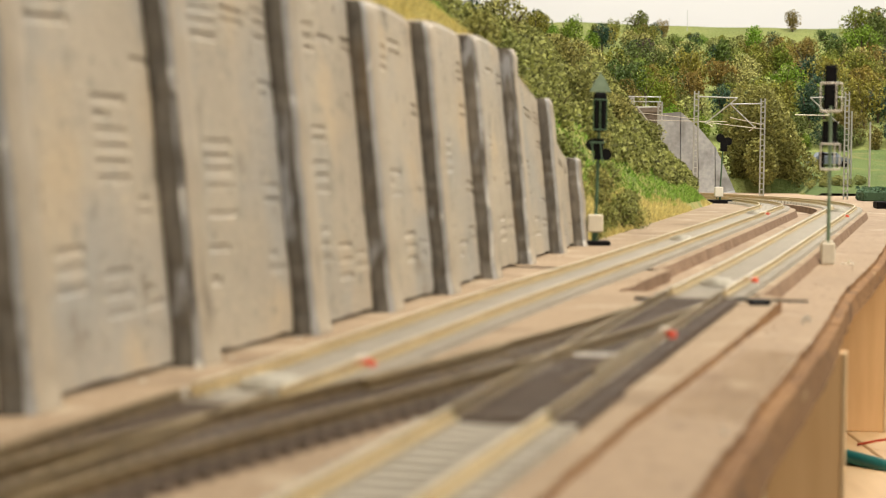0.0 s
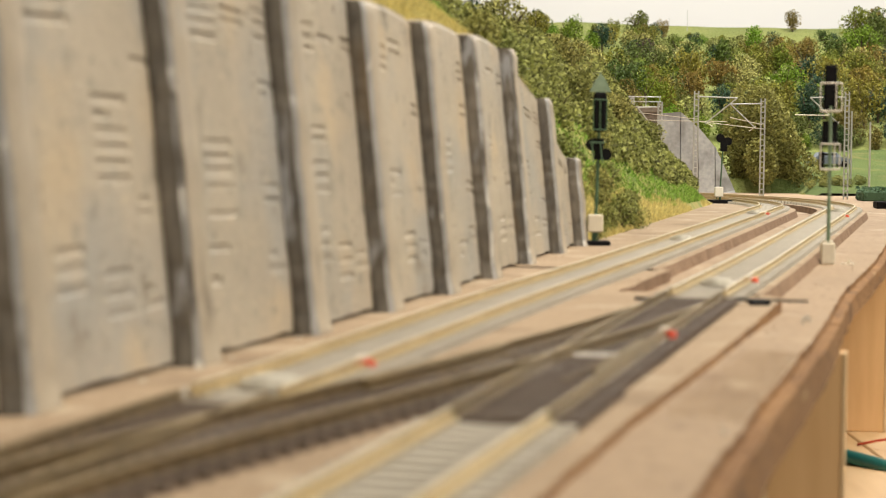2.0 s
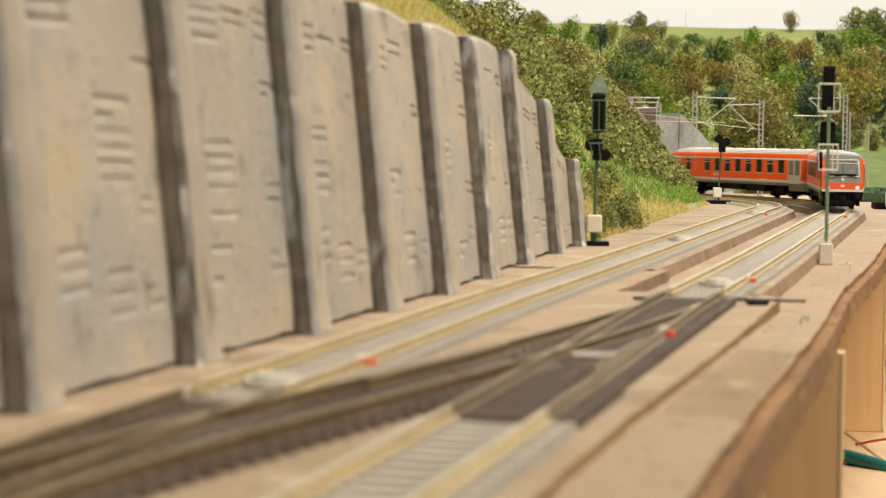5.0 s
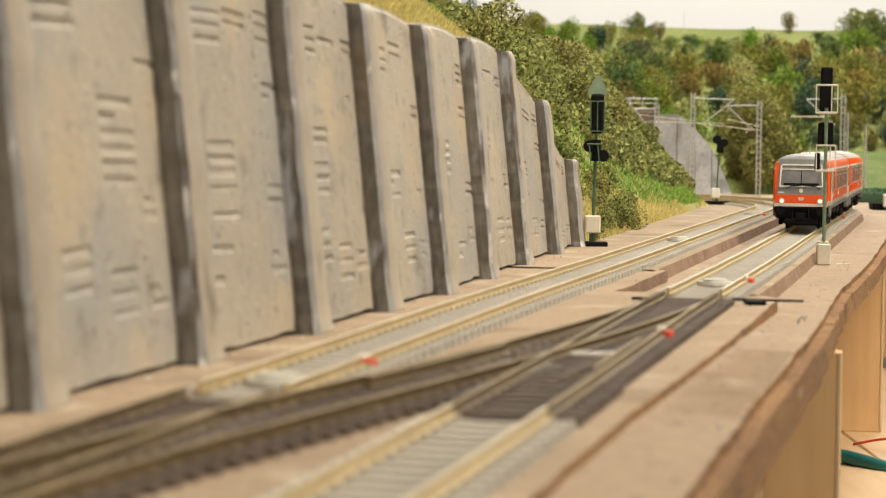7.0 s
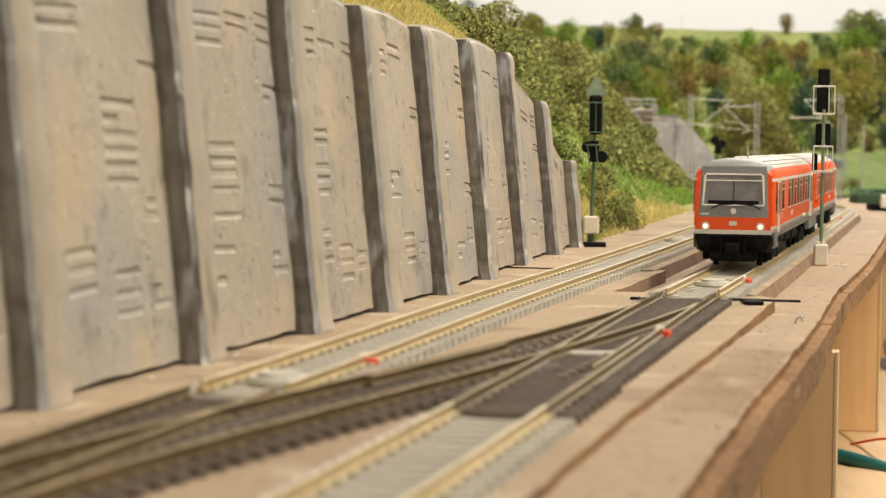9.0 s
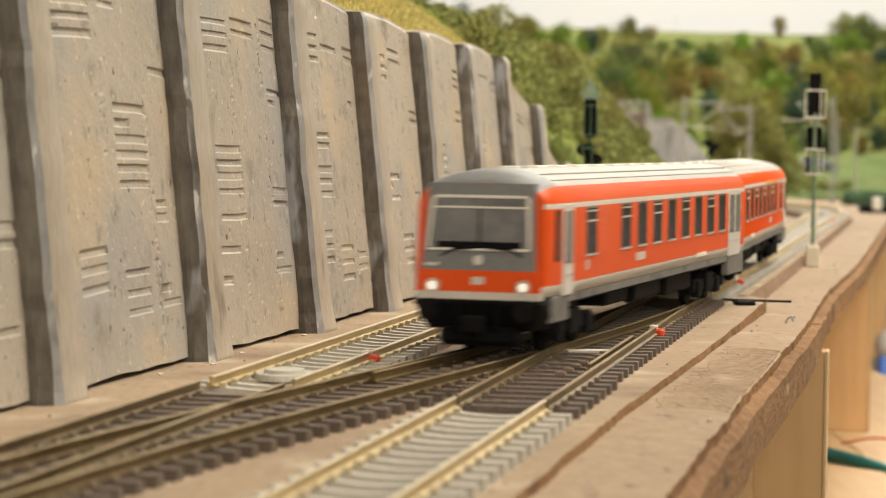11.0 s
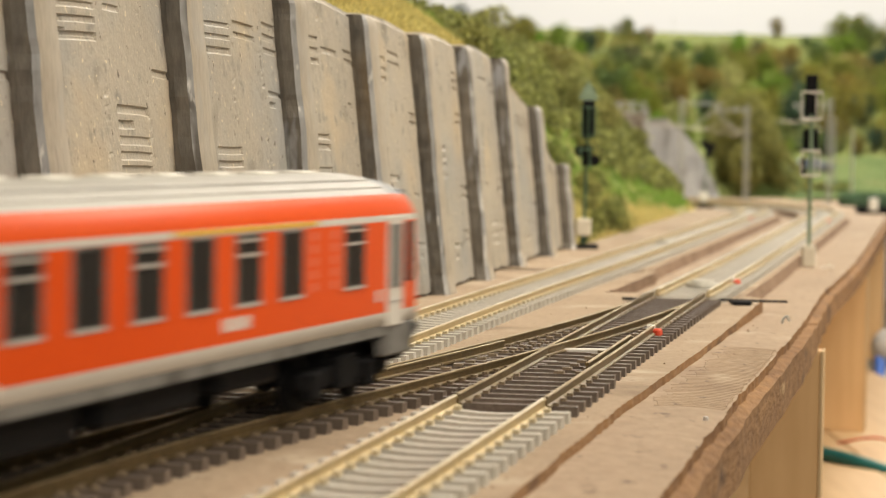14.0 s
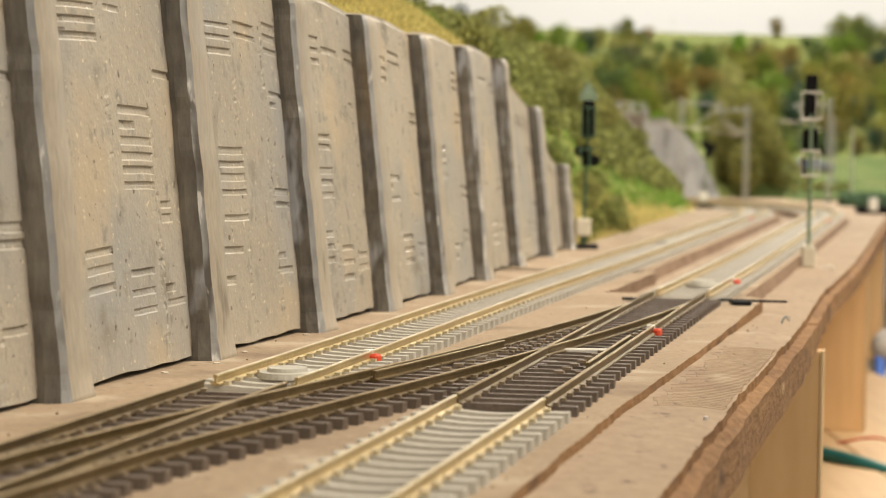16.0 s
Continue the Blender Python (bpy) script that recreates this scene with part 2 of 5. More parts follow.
def rod(bm, a, b, ra, rb=None, n=8):
    a, b = Vector(a), Vector(b)
    m = Matrix.Translation((a + b) / 2) @ (b - a).to_track_quat("Z", "Y").to_matrix().to_4x4()
    bmesh.ops.create_cone(bm, cap_ends=True, segments=n, radius1=ra, radius2=ra if rb is None else rb, depth=(b - a).length, matrix=m)


def ball(bm, c, r, sz=(1, 1, 1), sub=2):
    bmesh.ops.create_icosphere(bm, subdivisions=sub, radius=r, matrix=Matrix.Translation(c) @ Matrix.Diagonal((*sz, 1)))


def to_mesh(name, bm, mats, smooth=False):
    me = bpy.data.meshes.new(name)
    bmesh.ops.recalc_face_normals(bm, faces=bm.faces)
    bm.to_mesh(me)
    bm.free()
    for m in mats if isinstance(mats, (list, tuple)) else [mats]:
        me.materials.append(m)
    if smooth:
        for p in me.polygons:
            p.use_smooth = True
    return me


def part(name, bm, mats, parent, label="", smooth=False):
    ob = new(name, to_mesh(name, bm, mats, smooth))
    ob.parent = parent
    if label:
        tagged(ob, label)
    return ob


def thing(name, m, label, category, group="", kind=""):
    ob = new(name)
    ob.empty_display_size = 0.01
    ob.matrix_basis = m
    return tagged(ob, label, category, group, kind)


def solid(name, bm, mats, label, category, kind="", m=None, smooth=False, group=""):
    ob = new(name, to_mesh(name, bm, mats, smooth))
    if m is not None:
        ob.matrix_basis = m
    return tagged(ob, label, category, group, kind)


def from_arrays(name, verts, faces, mats, smooth=False):
    me = bpy.data.meshes.new(name)
    me.from_pydata(verts, [], faces)
    for m in mats if isinstance(mats, (list, tuple)) else [mats]:
        me.materials.append(m)
    if smooth:
        for p in me.polygons:
            p.use_smooth = True
    me.update()
    return me


rng = np.random.default_rng(7)


def leaves_mesh(name, pts, size, material, upright=0.0):
    """Many small four-cornered leaves at pts, each turned its own way and slightly folded."""
    n = len(pts)
    a = rng.normal(size=(n, 3))
    a /= np.linalg.norm(a, axis=1)[:, None]
    if upright:
        a[:, 2] = np.abs(a[:, 2]) + upright
        a /= np.linalg.norm(a, axis=1)[:, None]
    b = np.cross(a, rng.normal(size=(n, 3)))
    b /= np.linalg.norm(b, axis=1)[:, None]
    s = size * rng.uniform(0.6, 1.4, (n, 1))
    w = s * (0.22 if upright else 0.8)
    v = np.empty((n, 4, 3))
    v[:, 0], v[:, 1], v[:, 2], v[:, 3] = pts - a * s * (0.1 if upright else 0.7), pts + b * w * 0.6, pts + a * s, pts - b * w * 0.6
    f = np.arange(n * 4).reshape(n, 4)
    return from_arrays(name, v.reshape(-1, 3).tolist(), f.tolist(), material)


# ---- lines of the tracks ----
SL, TAN = 0.2005, Vector((0.19658, 0.98049))
NOR = Vector((0.98049, -0.19658))
CUR = (-0.3075, 1.8980)  # centre of the far curve
Y0 = 1.78


def bx(y):
    return -0.076 + SL * y - 0.0016 * math.exp(-((y - 0.72) / 0.17) ** 2)


def ease_in(y):
    """The board's edges swing inwards a little beside the far end of the turnout."""
    return 0.0016 * math.exp(-((y - 0.72) / 0.17) ** 2) - 0.0045 * math.exp(-((y - 0.89) / 0.18) ** 2)


def at(y, r):
    """Plan place beside the near track's straight: y along, r metres to its right."""
    return (bx(y) + r * NOR.x, y + r * NOR.y)


def curve_pts(radius, a0, a1, n):
    return [Vector((CUR[0] + radius * math.cos(radians(a)), CUR[1] + radius * math.sin(radians(a)))) for a in np.linspace(a0, a1, n)]


def resample(pts, step):
    d = [0.0]
    for p, q in zip(pts, pts[1:]):
        d.append(d[-1] + (q - p).length)
    n = max(2, int(round(d[-1] / step)))
    s = np.linspace(0, d[-1], n + 1)
    return [Vector((float(np.interp(k, d, [p.x for p in pts])), float(np.interp(k, d, [p.y for p in pts])))) for k in s]


def smooth_line(pts, n=12):
    out = []
    for i in range(len(pts) - 1):
        p0, p1, p2, p3 = pts[max(i - 1, 0)], pts[i], pts[i + 1], pts[min(i + 2, len(pts) - 1)]
        for k in range(n):
            t = k / n
            out.append(0.5 * ((2 * p1) + (p2 - p0) * t + (2 * p0 - 5 * p1 + 4 * p2 - p3) * t * t + (3 * p1 - p0 - 3 * p2 + p3) * t ** 3))
    return out + [pts[-1]]


A_OFF = -0.0520
LINE_B = [Vector(at(y, 0)) for y in np.linspace(-0.2, Y0, 60)] + curve_pts(0.6, -11.34, 150, 90)[1:]
LINE_A = [Vector(at(y, A_OFF)) for y in np.linspace(-1.6, Y0, 90)] + curve_pts(0.548, -11.34, 150, 80)[1:]
CROSS = [Vector((bx(0.80), 0.80)), Vector((bx(0.76), 0.76)), Vector((0.0622, 0.70)), Vector((0.0400, 0.62)), Vector((0.0145, 0.54)), Vector((-0.0070, 0.478)),
         Vector((-0.0275, 0.42)), Vector((-0.0480, 0.36)), Vector((-0.0650, 0.30)), Vector(at(0.25, A_OFF)), Vector(at(0.20, A_OFF))]
LINE_T = smooth_line(CROSS)
# the railcar's way: along the far curve, the near track, the crossover, the wall track
WAY = list(reversed([p for p in LINE_B if p.y > 0.80])) + LINE_T[1:-1] + [p for p in reversed(LINE_A) if p.y < 0.19]
WAY = resample(WAY, 0.004)
WAY_S = np.concatenate([[0], np.cumsum([(b - a).length for a, b in zip(WAY, WAY[1:])])])


def on_way(s):
    return Vector((float(np.interp(s, WAY_S, [p.x for p in WAY])), float(np.interp(s, WAY_S, [p.y for p in WAY]))))


def way_at_y(y):
    """Distance along the way where its straight or crossover passes depth y."""
    k = [i for i, p in enumerate(WAY) if p.y < y and p.x > -1 and WAY_S[i] > 1.2]
    return float(WAY_S[k[0]])


RAIL_TOP, SLEEPER_TOP, BED_TOP, BASE_TOP = 0.0, -0.0021, -0.0040, -0.0086


def sweep(bm, line, profile, closed=True):
    """A bar along a plan line; the profile is (right, height) pairs."""
    rows = []
    for i, p in enumerate(line):
        t = (line[min(i + 1, len(line) - 1)] - line[max(i - 1, 0)]).normalized()
        n = Vector((t.y, -t.x))
        rows.append([bm.verts.new((p.x + n.x * r, p.y + n.y * r, z)) for r, z in profile])
    k = len(profile)
    for a, b in zip(rows, rows[1:]):
        for j in range(k if closed else k - 1):
            bm.faces.new((a[j], a[(j + 1) % k], b[(j + 1) % k], b[j]))
    if closed:
        bm.faces.new(rows[0]), bm.faces.new(rows[-1])


def shift(line, off):
    out = []
    for i, p in enumerate(line):
        t = (line[min(i + 1, len(line) - 1)] - line[max(i - 1, 0)]).normalized()
        out.append(p + Vector((t.y, -t.x)) * off)
    return out


RAIL = [(-0.0009, -0.0021), (0.0009, -0.0021), (0.0009, -0.0018), (0.00022, -0.0016), (0.00022, -0.0007), (0.00042, -0.0005), (0.00042, -0.0001), (0.0003, 0), (-0.0003, 0), (-0.00042, -0.0001), (-0.00042, -0.0005), (-0.00022, -0.0007), (-0.00022, -0.0016), (-0.0009, -0.0018)]
GAUGE = 0.0082


def rail(parent, line, name="rail", material=None):
    bm = bmesh.new()
    sweep(bm, line, RAIL)
    for f in bm.faces:
        if all(v.co.z > -0.00015 for v in f.verts):
            f.material_index = 1
    return part(name, bm, [material or M_RAIL, M_RAILTOPDARK if material else M_RAILTOP], parent)


def sleeper_mesh(name, length, width, dish, clip, mats):
    """One sleeper across x, its middle dished, with two raised fastenings by each rail."""
    bm = bmesh.new()
    xs = [-0.5, -0.4, -0.22, -0.1, 0.0, 0.1, 0.22, 0.4, 0.5]
    rows = []
    for x in xs:
        z = SLEEPER_TOP - dish * max(0, 1 - (x / 0.3) ** 2)
        w = width * (0.5 if abs(x) > 0.3 else 0.42)
        rows.append([bm.verts.new((x * length, -w * 1.1, BED_TOP)), bm.verts.new((x * length, -w * 0.85, z)), bm.verts.new((x * length, w * 0.85, z)), bm.verts.new((x * length, w * 1.1, BED_TOP))])
    for a, b in zip(rows, rows[1:]):
        for j in range(3):
            bm.faces.new((a[j], b[j], b[j + 1], a[j + 1]))
    bm.faces.new(rows[0]), bm.faces.new(rows[-1])
    n0 = len(bm.faces)
    if clip:
        for s in (-1, 1):
            for o in (-0.0013, 0.0013):
                box(bm, s * GAUGE + o - 0.0006, -width * 0.28, SLEEPER_TOP - 0.0002, s * GAUGE + o + 0.0006, width * 0.28, SLEEPER_TOP + 0.00055)
        for f in list(bm.faces)[n0:]:
            f.material_index = 1
    me = to_mesh(name, bm, mats)
    return me


SLEEPER = sleeper_mesh("sleeper", 0.0272, 0.0036, 0.0006, True, [M_SLEEPER, M_CLIP])
SLEEPER_D = sleeper_mesh("sleeper", 0.0272, 0.0027, 0.0, True, [M_SLEEPERDARK, M_CLIPDARK])


def lay_sleepers(parent, line, mesh, spacing=0.0068, stretch=None):
    pts = resample(line, spacing)
    for i, p in enumerate(pts[:-1]):
        q = pts[i + 1]
        mid, t = (p + q) / 2, (q - p).normalized()
        ob = new("sleeper", mesh)
        ob.parent = parent
        w, o = stretch(mid) if stretch else (1.0, 0.0)
        ob.matrix_basis = Matrix.Translation((mid.x + t.y * o, mid.y - t.x * o, 0)) @ Matrix.Rotation(math.atan2(t.y, t.x) - math.pi / 2, 4, "Z") @ Matrix.Diagonal((w, 1, 1, 1))


# ---- baseboard ----
def strip(name, rows, z0, z_top, mats, label, category, kind="structure", bands=1, jitter=0.0):
    """A board between two plan edges, given as (y, r left, r right) rows."""
    bm = bmesh.new()
    top, bot = [], []
    for y, a, b in rows:
        z1 = z_top(y) if callable(z_top) else z_top
        rs = np.linspace(a, b, bands + 1)
        top.append([bm.verts.new((*at(y, r + (random.uniform(-jitter, jitter) if k in (0, bands) else 0)), z1)) for k, r in enumerate(rs)])
        bot.append([bm.verts.new((v.co.x, v.co.y, z0)) for v in (top[-1][0], top[-1][-1])])
    for i in range(len(rows) - 1):
        for k in range(bands):
            bm.faces.new((top[i][k], top[i][k + 1], top[i + 1][k + 1], top[i + 1][k]))
        f = [bm.faces.new((top[i][0], top[i + 1][0], bot[i + 1][0], bot[i][0])), bm.faces.new((top[i][-1], bot[i][-1], bot[i + 1][-1], top[i + 1][-1]))]
        for g in f:
            g.material_index = 1
        bm.faces.new((bot[i][0], bot[i + 1][0], bot[i + 1][1], bot[i][1]))
    for i in (0, -1):
        bm.faces.new(top[i] + [bot[i][1], bot[i][0]]).material_index = 1
    return solid(name, bm, mats, label, category, kind)


def base_z(y):
    """The plank lies high under the turnouts and drops off behind them."""
    k = min(1, max(0, (y - 0.62) / 0.24))
    return -0.0059 + (BASE_TOP + 0.0059) * k * k * (3 - 2 * k)


def baseboard():
    ys = np.concatenate([np.linspace(-0.6, 0.28, 20), np.linspace(0.285, 1.3, 420), np.linspace(1.305, 2.66, 110)])
    edge = lambda y: 0.0380 + ease_in(y) + 0.0034 * min(1, max(0, (y - 0.5) / 0.25)) + 0.0007 * noise.noise((y * 25, 0, 0)) + 0.0005 * noise.noise((y * 90, 3, 0)) + 0.0004 * noise.noise((y * 310, 8, 0))
    strip("baseboard", [(y, -0.45 if y < 1.9 else -1.2, edge(y)) for y in ys], -0.0125, base_z, [M_PLANK, M_EDGE], "bare brown plywood baseboard with a ragged sawn edge", "baseboard")
    # lower side strip in two lengths that butt at a dark joint
    for n, (a, b) in enumerate(((-0.6, 0.772), (0.776, 2.3))):
        ys2 = np.linspace(a, b, 420)
        strip("board_edging", [(y, 0.030, 0.0414 + ease_in(y) + 0.0034 * min(1, max(0, (y - 0.5) / 0.25)) + 0.0006 * noise.noise((y * 25, 0, 0)) + 0.0004 * noise.noise((y * 45, 5, n))) for y in ys2], -0.0185, lambda y: base_z(y) - 0.0022 + 0.0005 * noise.noise((y * 60, 1, 4)), [M_EDGE, M_EDGE], "rough brown wooden edging strip under the baseboard", "edging")
    # wide plate under the near tracks, and two narrow beds further on
    pe = lambda y: 0.0188 + ease_in(y) + 0.0004 * noise.noise((y * 260, 4, 0)) + 0.0070 * max(0, (y - 0.45) / 0.33) + 0.0005 * noise.noise((y * 40, 9, 0)) - (0.010 * max(0, (y - 0.795) / 0.02) ** 2 if y > 0.795 else 0)
    strip("track_plate", [(y, -0.16, pe(y)) for y in np.linspace(-0.6, 0.815, 520)], BASE_TOP + 0.0001, BED_TOP, [M_PLATE, M_EDGE], "bare fibreboard plate under the turnouts", "track bed", bands=2)
    strip("track_plate", [(y, -0.16, -0.030 + 0.004 * noise.noise((y * 30, 2, 2))) for y in np.linspace(0.8152, 0.955, 20)], BASE_TOP + 0.0001, BED_TOP, [M_PLATE, M_CORK], "bare fibreboard plate beside the wall track", "track bed")
    # fine saw grooves across the plank
    bm = bmesh.new()
    for i in range(48):
        y = 0.478 + i * 0.0031
        w = 0.0155 if y < 0.47 else 0.0145
        a, b = pe(y) + 0.0012 + random.uniform(0, 0.0035), edge(y) - 0.0008
        bow = [Vector((*at(y + 0.0018 * math.sin(k / 9 * 3.1) - 0.004 * (k / 9) ** 2, a + (b - a) * k / 9), 0)) for k in range(10)]
        sweep(bm, [Vector((p.x, p.y)) for p in bow], [(-0.0009, base_z(y) - 0.0003), (0.0009, base_z(y) - 0.0003), (0.0003, base_z(y) + 0.00013), (-0.0003, base_z(y) + 0.00013)])
    solid("saw_ridges", bm, M_PLANK, "fine parallel saw ridges across the plywood", "saw marks", "stuff")


def bed(name, line, left, right, label):
    bm = bmesh.new()
    out = []
    for i, p in enumerate(line):
        t = (line[min(i + 1, len(line) - 1)] - line[max(i - 1, 0)]).normalized()
        n = Vector((t.y, -t.x))
        e = 0.0006 * noise.noise((p.x * 60, p.y * 60, 1))
        prof = [(left - 0.0012 + e, BASE_TOP - 0.0006), (left, BED_TOP), (right, BED_TOP), (right + 0.0016 + e, BASE_TOP - 0.0006)]
        out.append([bm.verts.new((p.x + n.x * r, p.y + n.y * r, z)) for r, z in prof])
    for a, b in zip(out, out[1:]):
        for j in range(3):
            f = bm.faces.new((a[j], a[j + 1], b[j + 1], b[j]))
            f.material_index = 0 if j == 1 else 1
    bm.faces.new(out[0]).material_index = 1
    bm.faces.new(out[-1]).material_index = 1
    return solid(name, bm, [M_PLATE, M_CORK], label, "track bed", "structure")


baseboard()
bed("cork_bed", resample([p for p in LINE_B if p.y > 0.80], 0.012), -0.0185, 0.0165, "brown cork bed under the outer track")
bed("cork_bed", resample([p for p in LINE_A if p.y > 0.935], 0.012), -0.075, 0.0180, "brown cork bed under the inner track")


def tracks():
    a = thing("railway_track", Matrix.Identity(4), "model track with grey concrete sleepers along the wall", "railway track", "model tracks")
    la = resample([p for p in LINE_A if p.y > 0.445 or (p.x < 0 and p.y > 1.9)], 0.01)
    la = la[:235]
    b = thing("railway_track", Matrix.Identity(4), "model track with grey concrete sleepers curving far off", "railway track", "model tracks")
    lb = resample([p for p in LINE_B if p.y > 0.765 or (p.x < 0 and p.y > 1.9)], 0.01)
    lb = lb[:205]
    c = thing("railway_track", Matrix.Identity(4), "short near piece of model track with grey concrete sleepers", "railway track", "model tracks")
    lc = resample([Vector(at(y, 0)) for y in np.linspace(-0.1, 0.430, 40)], 0.01)
    for ob, line in ((a, la), (b, lb), (c, lc)):
        for s in (-1, 1):
            rail(ob, shift(line, s * GAUGE))
        lay_sleepers(ob, line, SLEEPER, 0.0084)


def sub(line, y0, y1):
    return [p for p in line if y0 <= p.y <= y1]


def turnouts():
    ob = thing("turnout", Matrix.Identity(4), "dark brown model turnout with blackened rails", "turnout", "model turnouts")
    main = resample([Vector(at(y, 0)) for y in np.linspace(0.432, 0.763, 40)], 0.008)
    div = resample(sub(LINE_T, 0.32, 0.757), 0.008)
    rail(ob, shift(main, GAUGE), "stock_rail", M_RAILDARK)
    rail(ob, shift(div, -GAUGE) if div[0].y < div[-1].y else shift(div, GAUGE), "stock_rail", M_RAILDARK)
    ld = div if div[0].y < div[-1].y else list(reversed(div))
    rail(ob, shift(ld, GAUGE), "closure_rail", M_RAILDARK)
    rail(ob, [p for p in shift(main, -GAUGE)], "closure_rail", M_RAILDARK)
    for line, off, y0, y1 in ((main, GAUGE - 0.0022, 0.50, 0.585), (ld, -GAUGE + 0.0022, 0.47, 0.56)):
        rail(ob, [p for p in shift(line, off) if y0 < p.y < y1], "check_rail", M_RAILDARK)

    def fan(p):
        # long sleepers that carry both routes
        tx = float(np.interp(p.y, [q.y for q in ld], [q.x for q in ld]))
        gap = max(0.0, (bx(p.y) - tx) * 0.98)
        return (1.0, 0.0) if gap > 0.024 else (1 + gap / 0.030, -gap / 2)

    lay_sleepers(ob, main, SLEEPER_D, 0.0091, fan)
    lay_sleepers(ob, [p for p in ld if p.y < 0.585], SLEEPER_D, 0.0074, lambda p: (1.0, 0.0) if p.y < 0.545 else (0.55, -0.006))
    bm = bmesh.new()
    for y, r in ((0.768, 0.0), ):
        p = at(y, 0.019)
        box(bm, p[0] - 0.003, p[1] - 0.006, BED_TOP, p[0] + 0.003, p[1] + 0.006, -0.0026, 0.0005)
    part("point_motor_end", bm, M_BLACK, ob)
    bm = bmesh.new()
    rod(bm, (*at(0.768, 0.012), -0.0026), (*at(0.773, 0.0335), -0.0030), 0.0004)
    rod(bm, (*at(0.770, -0.019), -0.0032), (*at(0.768, 0.012), -0.0032), 0.0005)
    part("throw_bar", bm, M_BLACK, ob)
    bm = bmesh.new()
    q = at(0.556, -0.001)
    box(bm, q[0] - 0.006, q[1] - 0.0012, SLEEPER_TOP - 0.0004, q[0] + 0.006, q[1] + 0.0012, SLEEPER_TOP + 0.0006, 0.0003)
    part("frog_plate", bm, M_LIGHTGREY, ob, "pale metal plate between the rails")

    o2 = thing("turnout", Matrix.Identity(4), "dark brown model turnout beside the retaining wall", "turnout", "model turnouts")
    mainA = resample([Vector(at(y, A_OFF)) for y in np.linspace(0.10, 0.443, 40)], 0.008)
    l2 = resample(sub(LINE_T, 0.19, 0.325), 0.008)
    l2 = l2 if l2[0].y < l2[-1].y else list(reversed(l2))
    rail(o2, shift(mainA, -GAUGE), "stock_rail", M_RAILDARK)
    rail(o2, shift(mainA, GAUGE), "closure_rail", M_RAILDARK)
    rail(o2, shift(l2, GAUGE), "stock_rail", M_RAILDARK)
    rail(o2, shift(l2, -GAUGE), "closure_rail", M_RAILDARK)
    lay_sleepers(o2, mainA, SLEEPER_D, 0.0078)
    lay_sleepers(o2, [p for p in l2 if p.y > 0.27], SLEEPER_D, 0.0072, lambda p: (0.8, 0.004))


tracks()
turnouts()

# ---- retaining wall ----
FEET = [(-0.0935, 0.3498), (-0.0738, 0.4439), (-0.0541, 0.5380), (-0.0343, 0.6239), (-0.0175, 0.7084), (-0.0009, 0.7902), (0.0147, 0.8813), (0.0303, 0.9850), (0.0468, 1.0800), (0.0610, 1.1600)]
TOPS = [0.085, 0.085, 0.085, 0.0842, 0.0828, 0.0807, 0.0805, 0.0800, 0.0623, 0.0360]
BATTER = 0.106


def slot_groups(i):
    """Groups of narrow recessed slots cast into a panel: from, to along it, heights of their middles, half height."""
    r = random.Random(40 + i)
    out = []
    for u0, u1, w0, step, count, half in ((0.62, 0.83, 0.44, 0.0365, 6, 0.0095), (0.30, 0.53, 0.775, 0.036, 3, 0.0085), (0.58, 0.78, 0.83, 0.036, 2, 0.008), (0.86, 0.985, 0.80, 0.034, 3, 0.010), (0.87, 0.99, 0.66, 0.034, 2, 0.009),
                                          (0.33, 0.50, 0.185, 0.040, 3, 0.010), (0.60, 0.76, 0.125, 0.044, 3, 0.009), (0.85, 0.99, 0.345, 0.036, 2, 0.010), (0.235, 0.285, 0.33, 0.040, 3, 0.011), (0.24, 0.32, 0.78, 0.034, 4, 0.009), (0.84, 0.97, 0.16, 0.04, 2, 0.009)):
        if r.random() < (0.0 if u0 == 0.62 else 0.12):
            continue
        if i > 1 and u0 == 0.62:
            u0, u1, w0 = 0.36, 0.58, 0.36 + r.uniform(-0.02, 0.04)
        du, dw = r.uniform(-0.012, 0.012), r.uniform(-0.02, 0.02)
        for k in range(count):
            if r.random() < 0.12:
                continue
            out.append((u0 + du, (u1 if r.random() < 0.8 else (u0 + u1) / 2) + du, w0 + dw + k * step + r.uniform(-0.003, 0.003), half * r.uniform(0.75, 1.1), r.uniform(0.6, 1.1)))
    return out


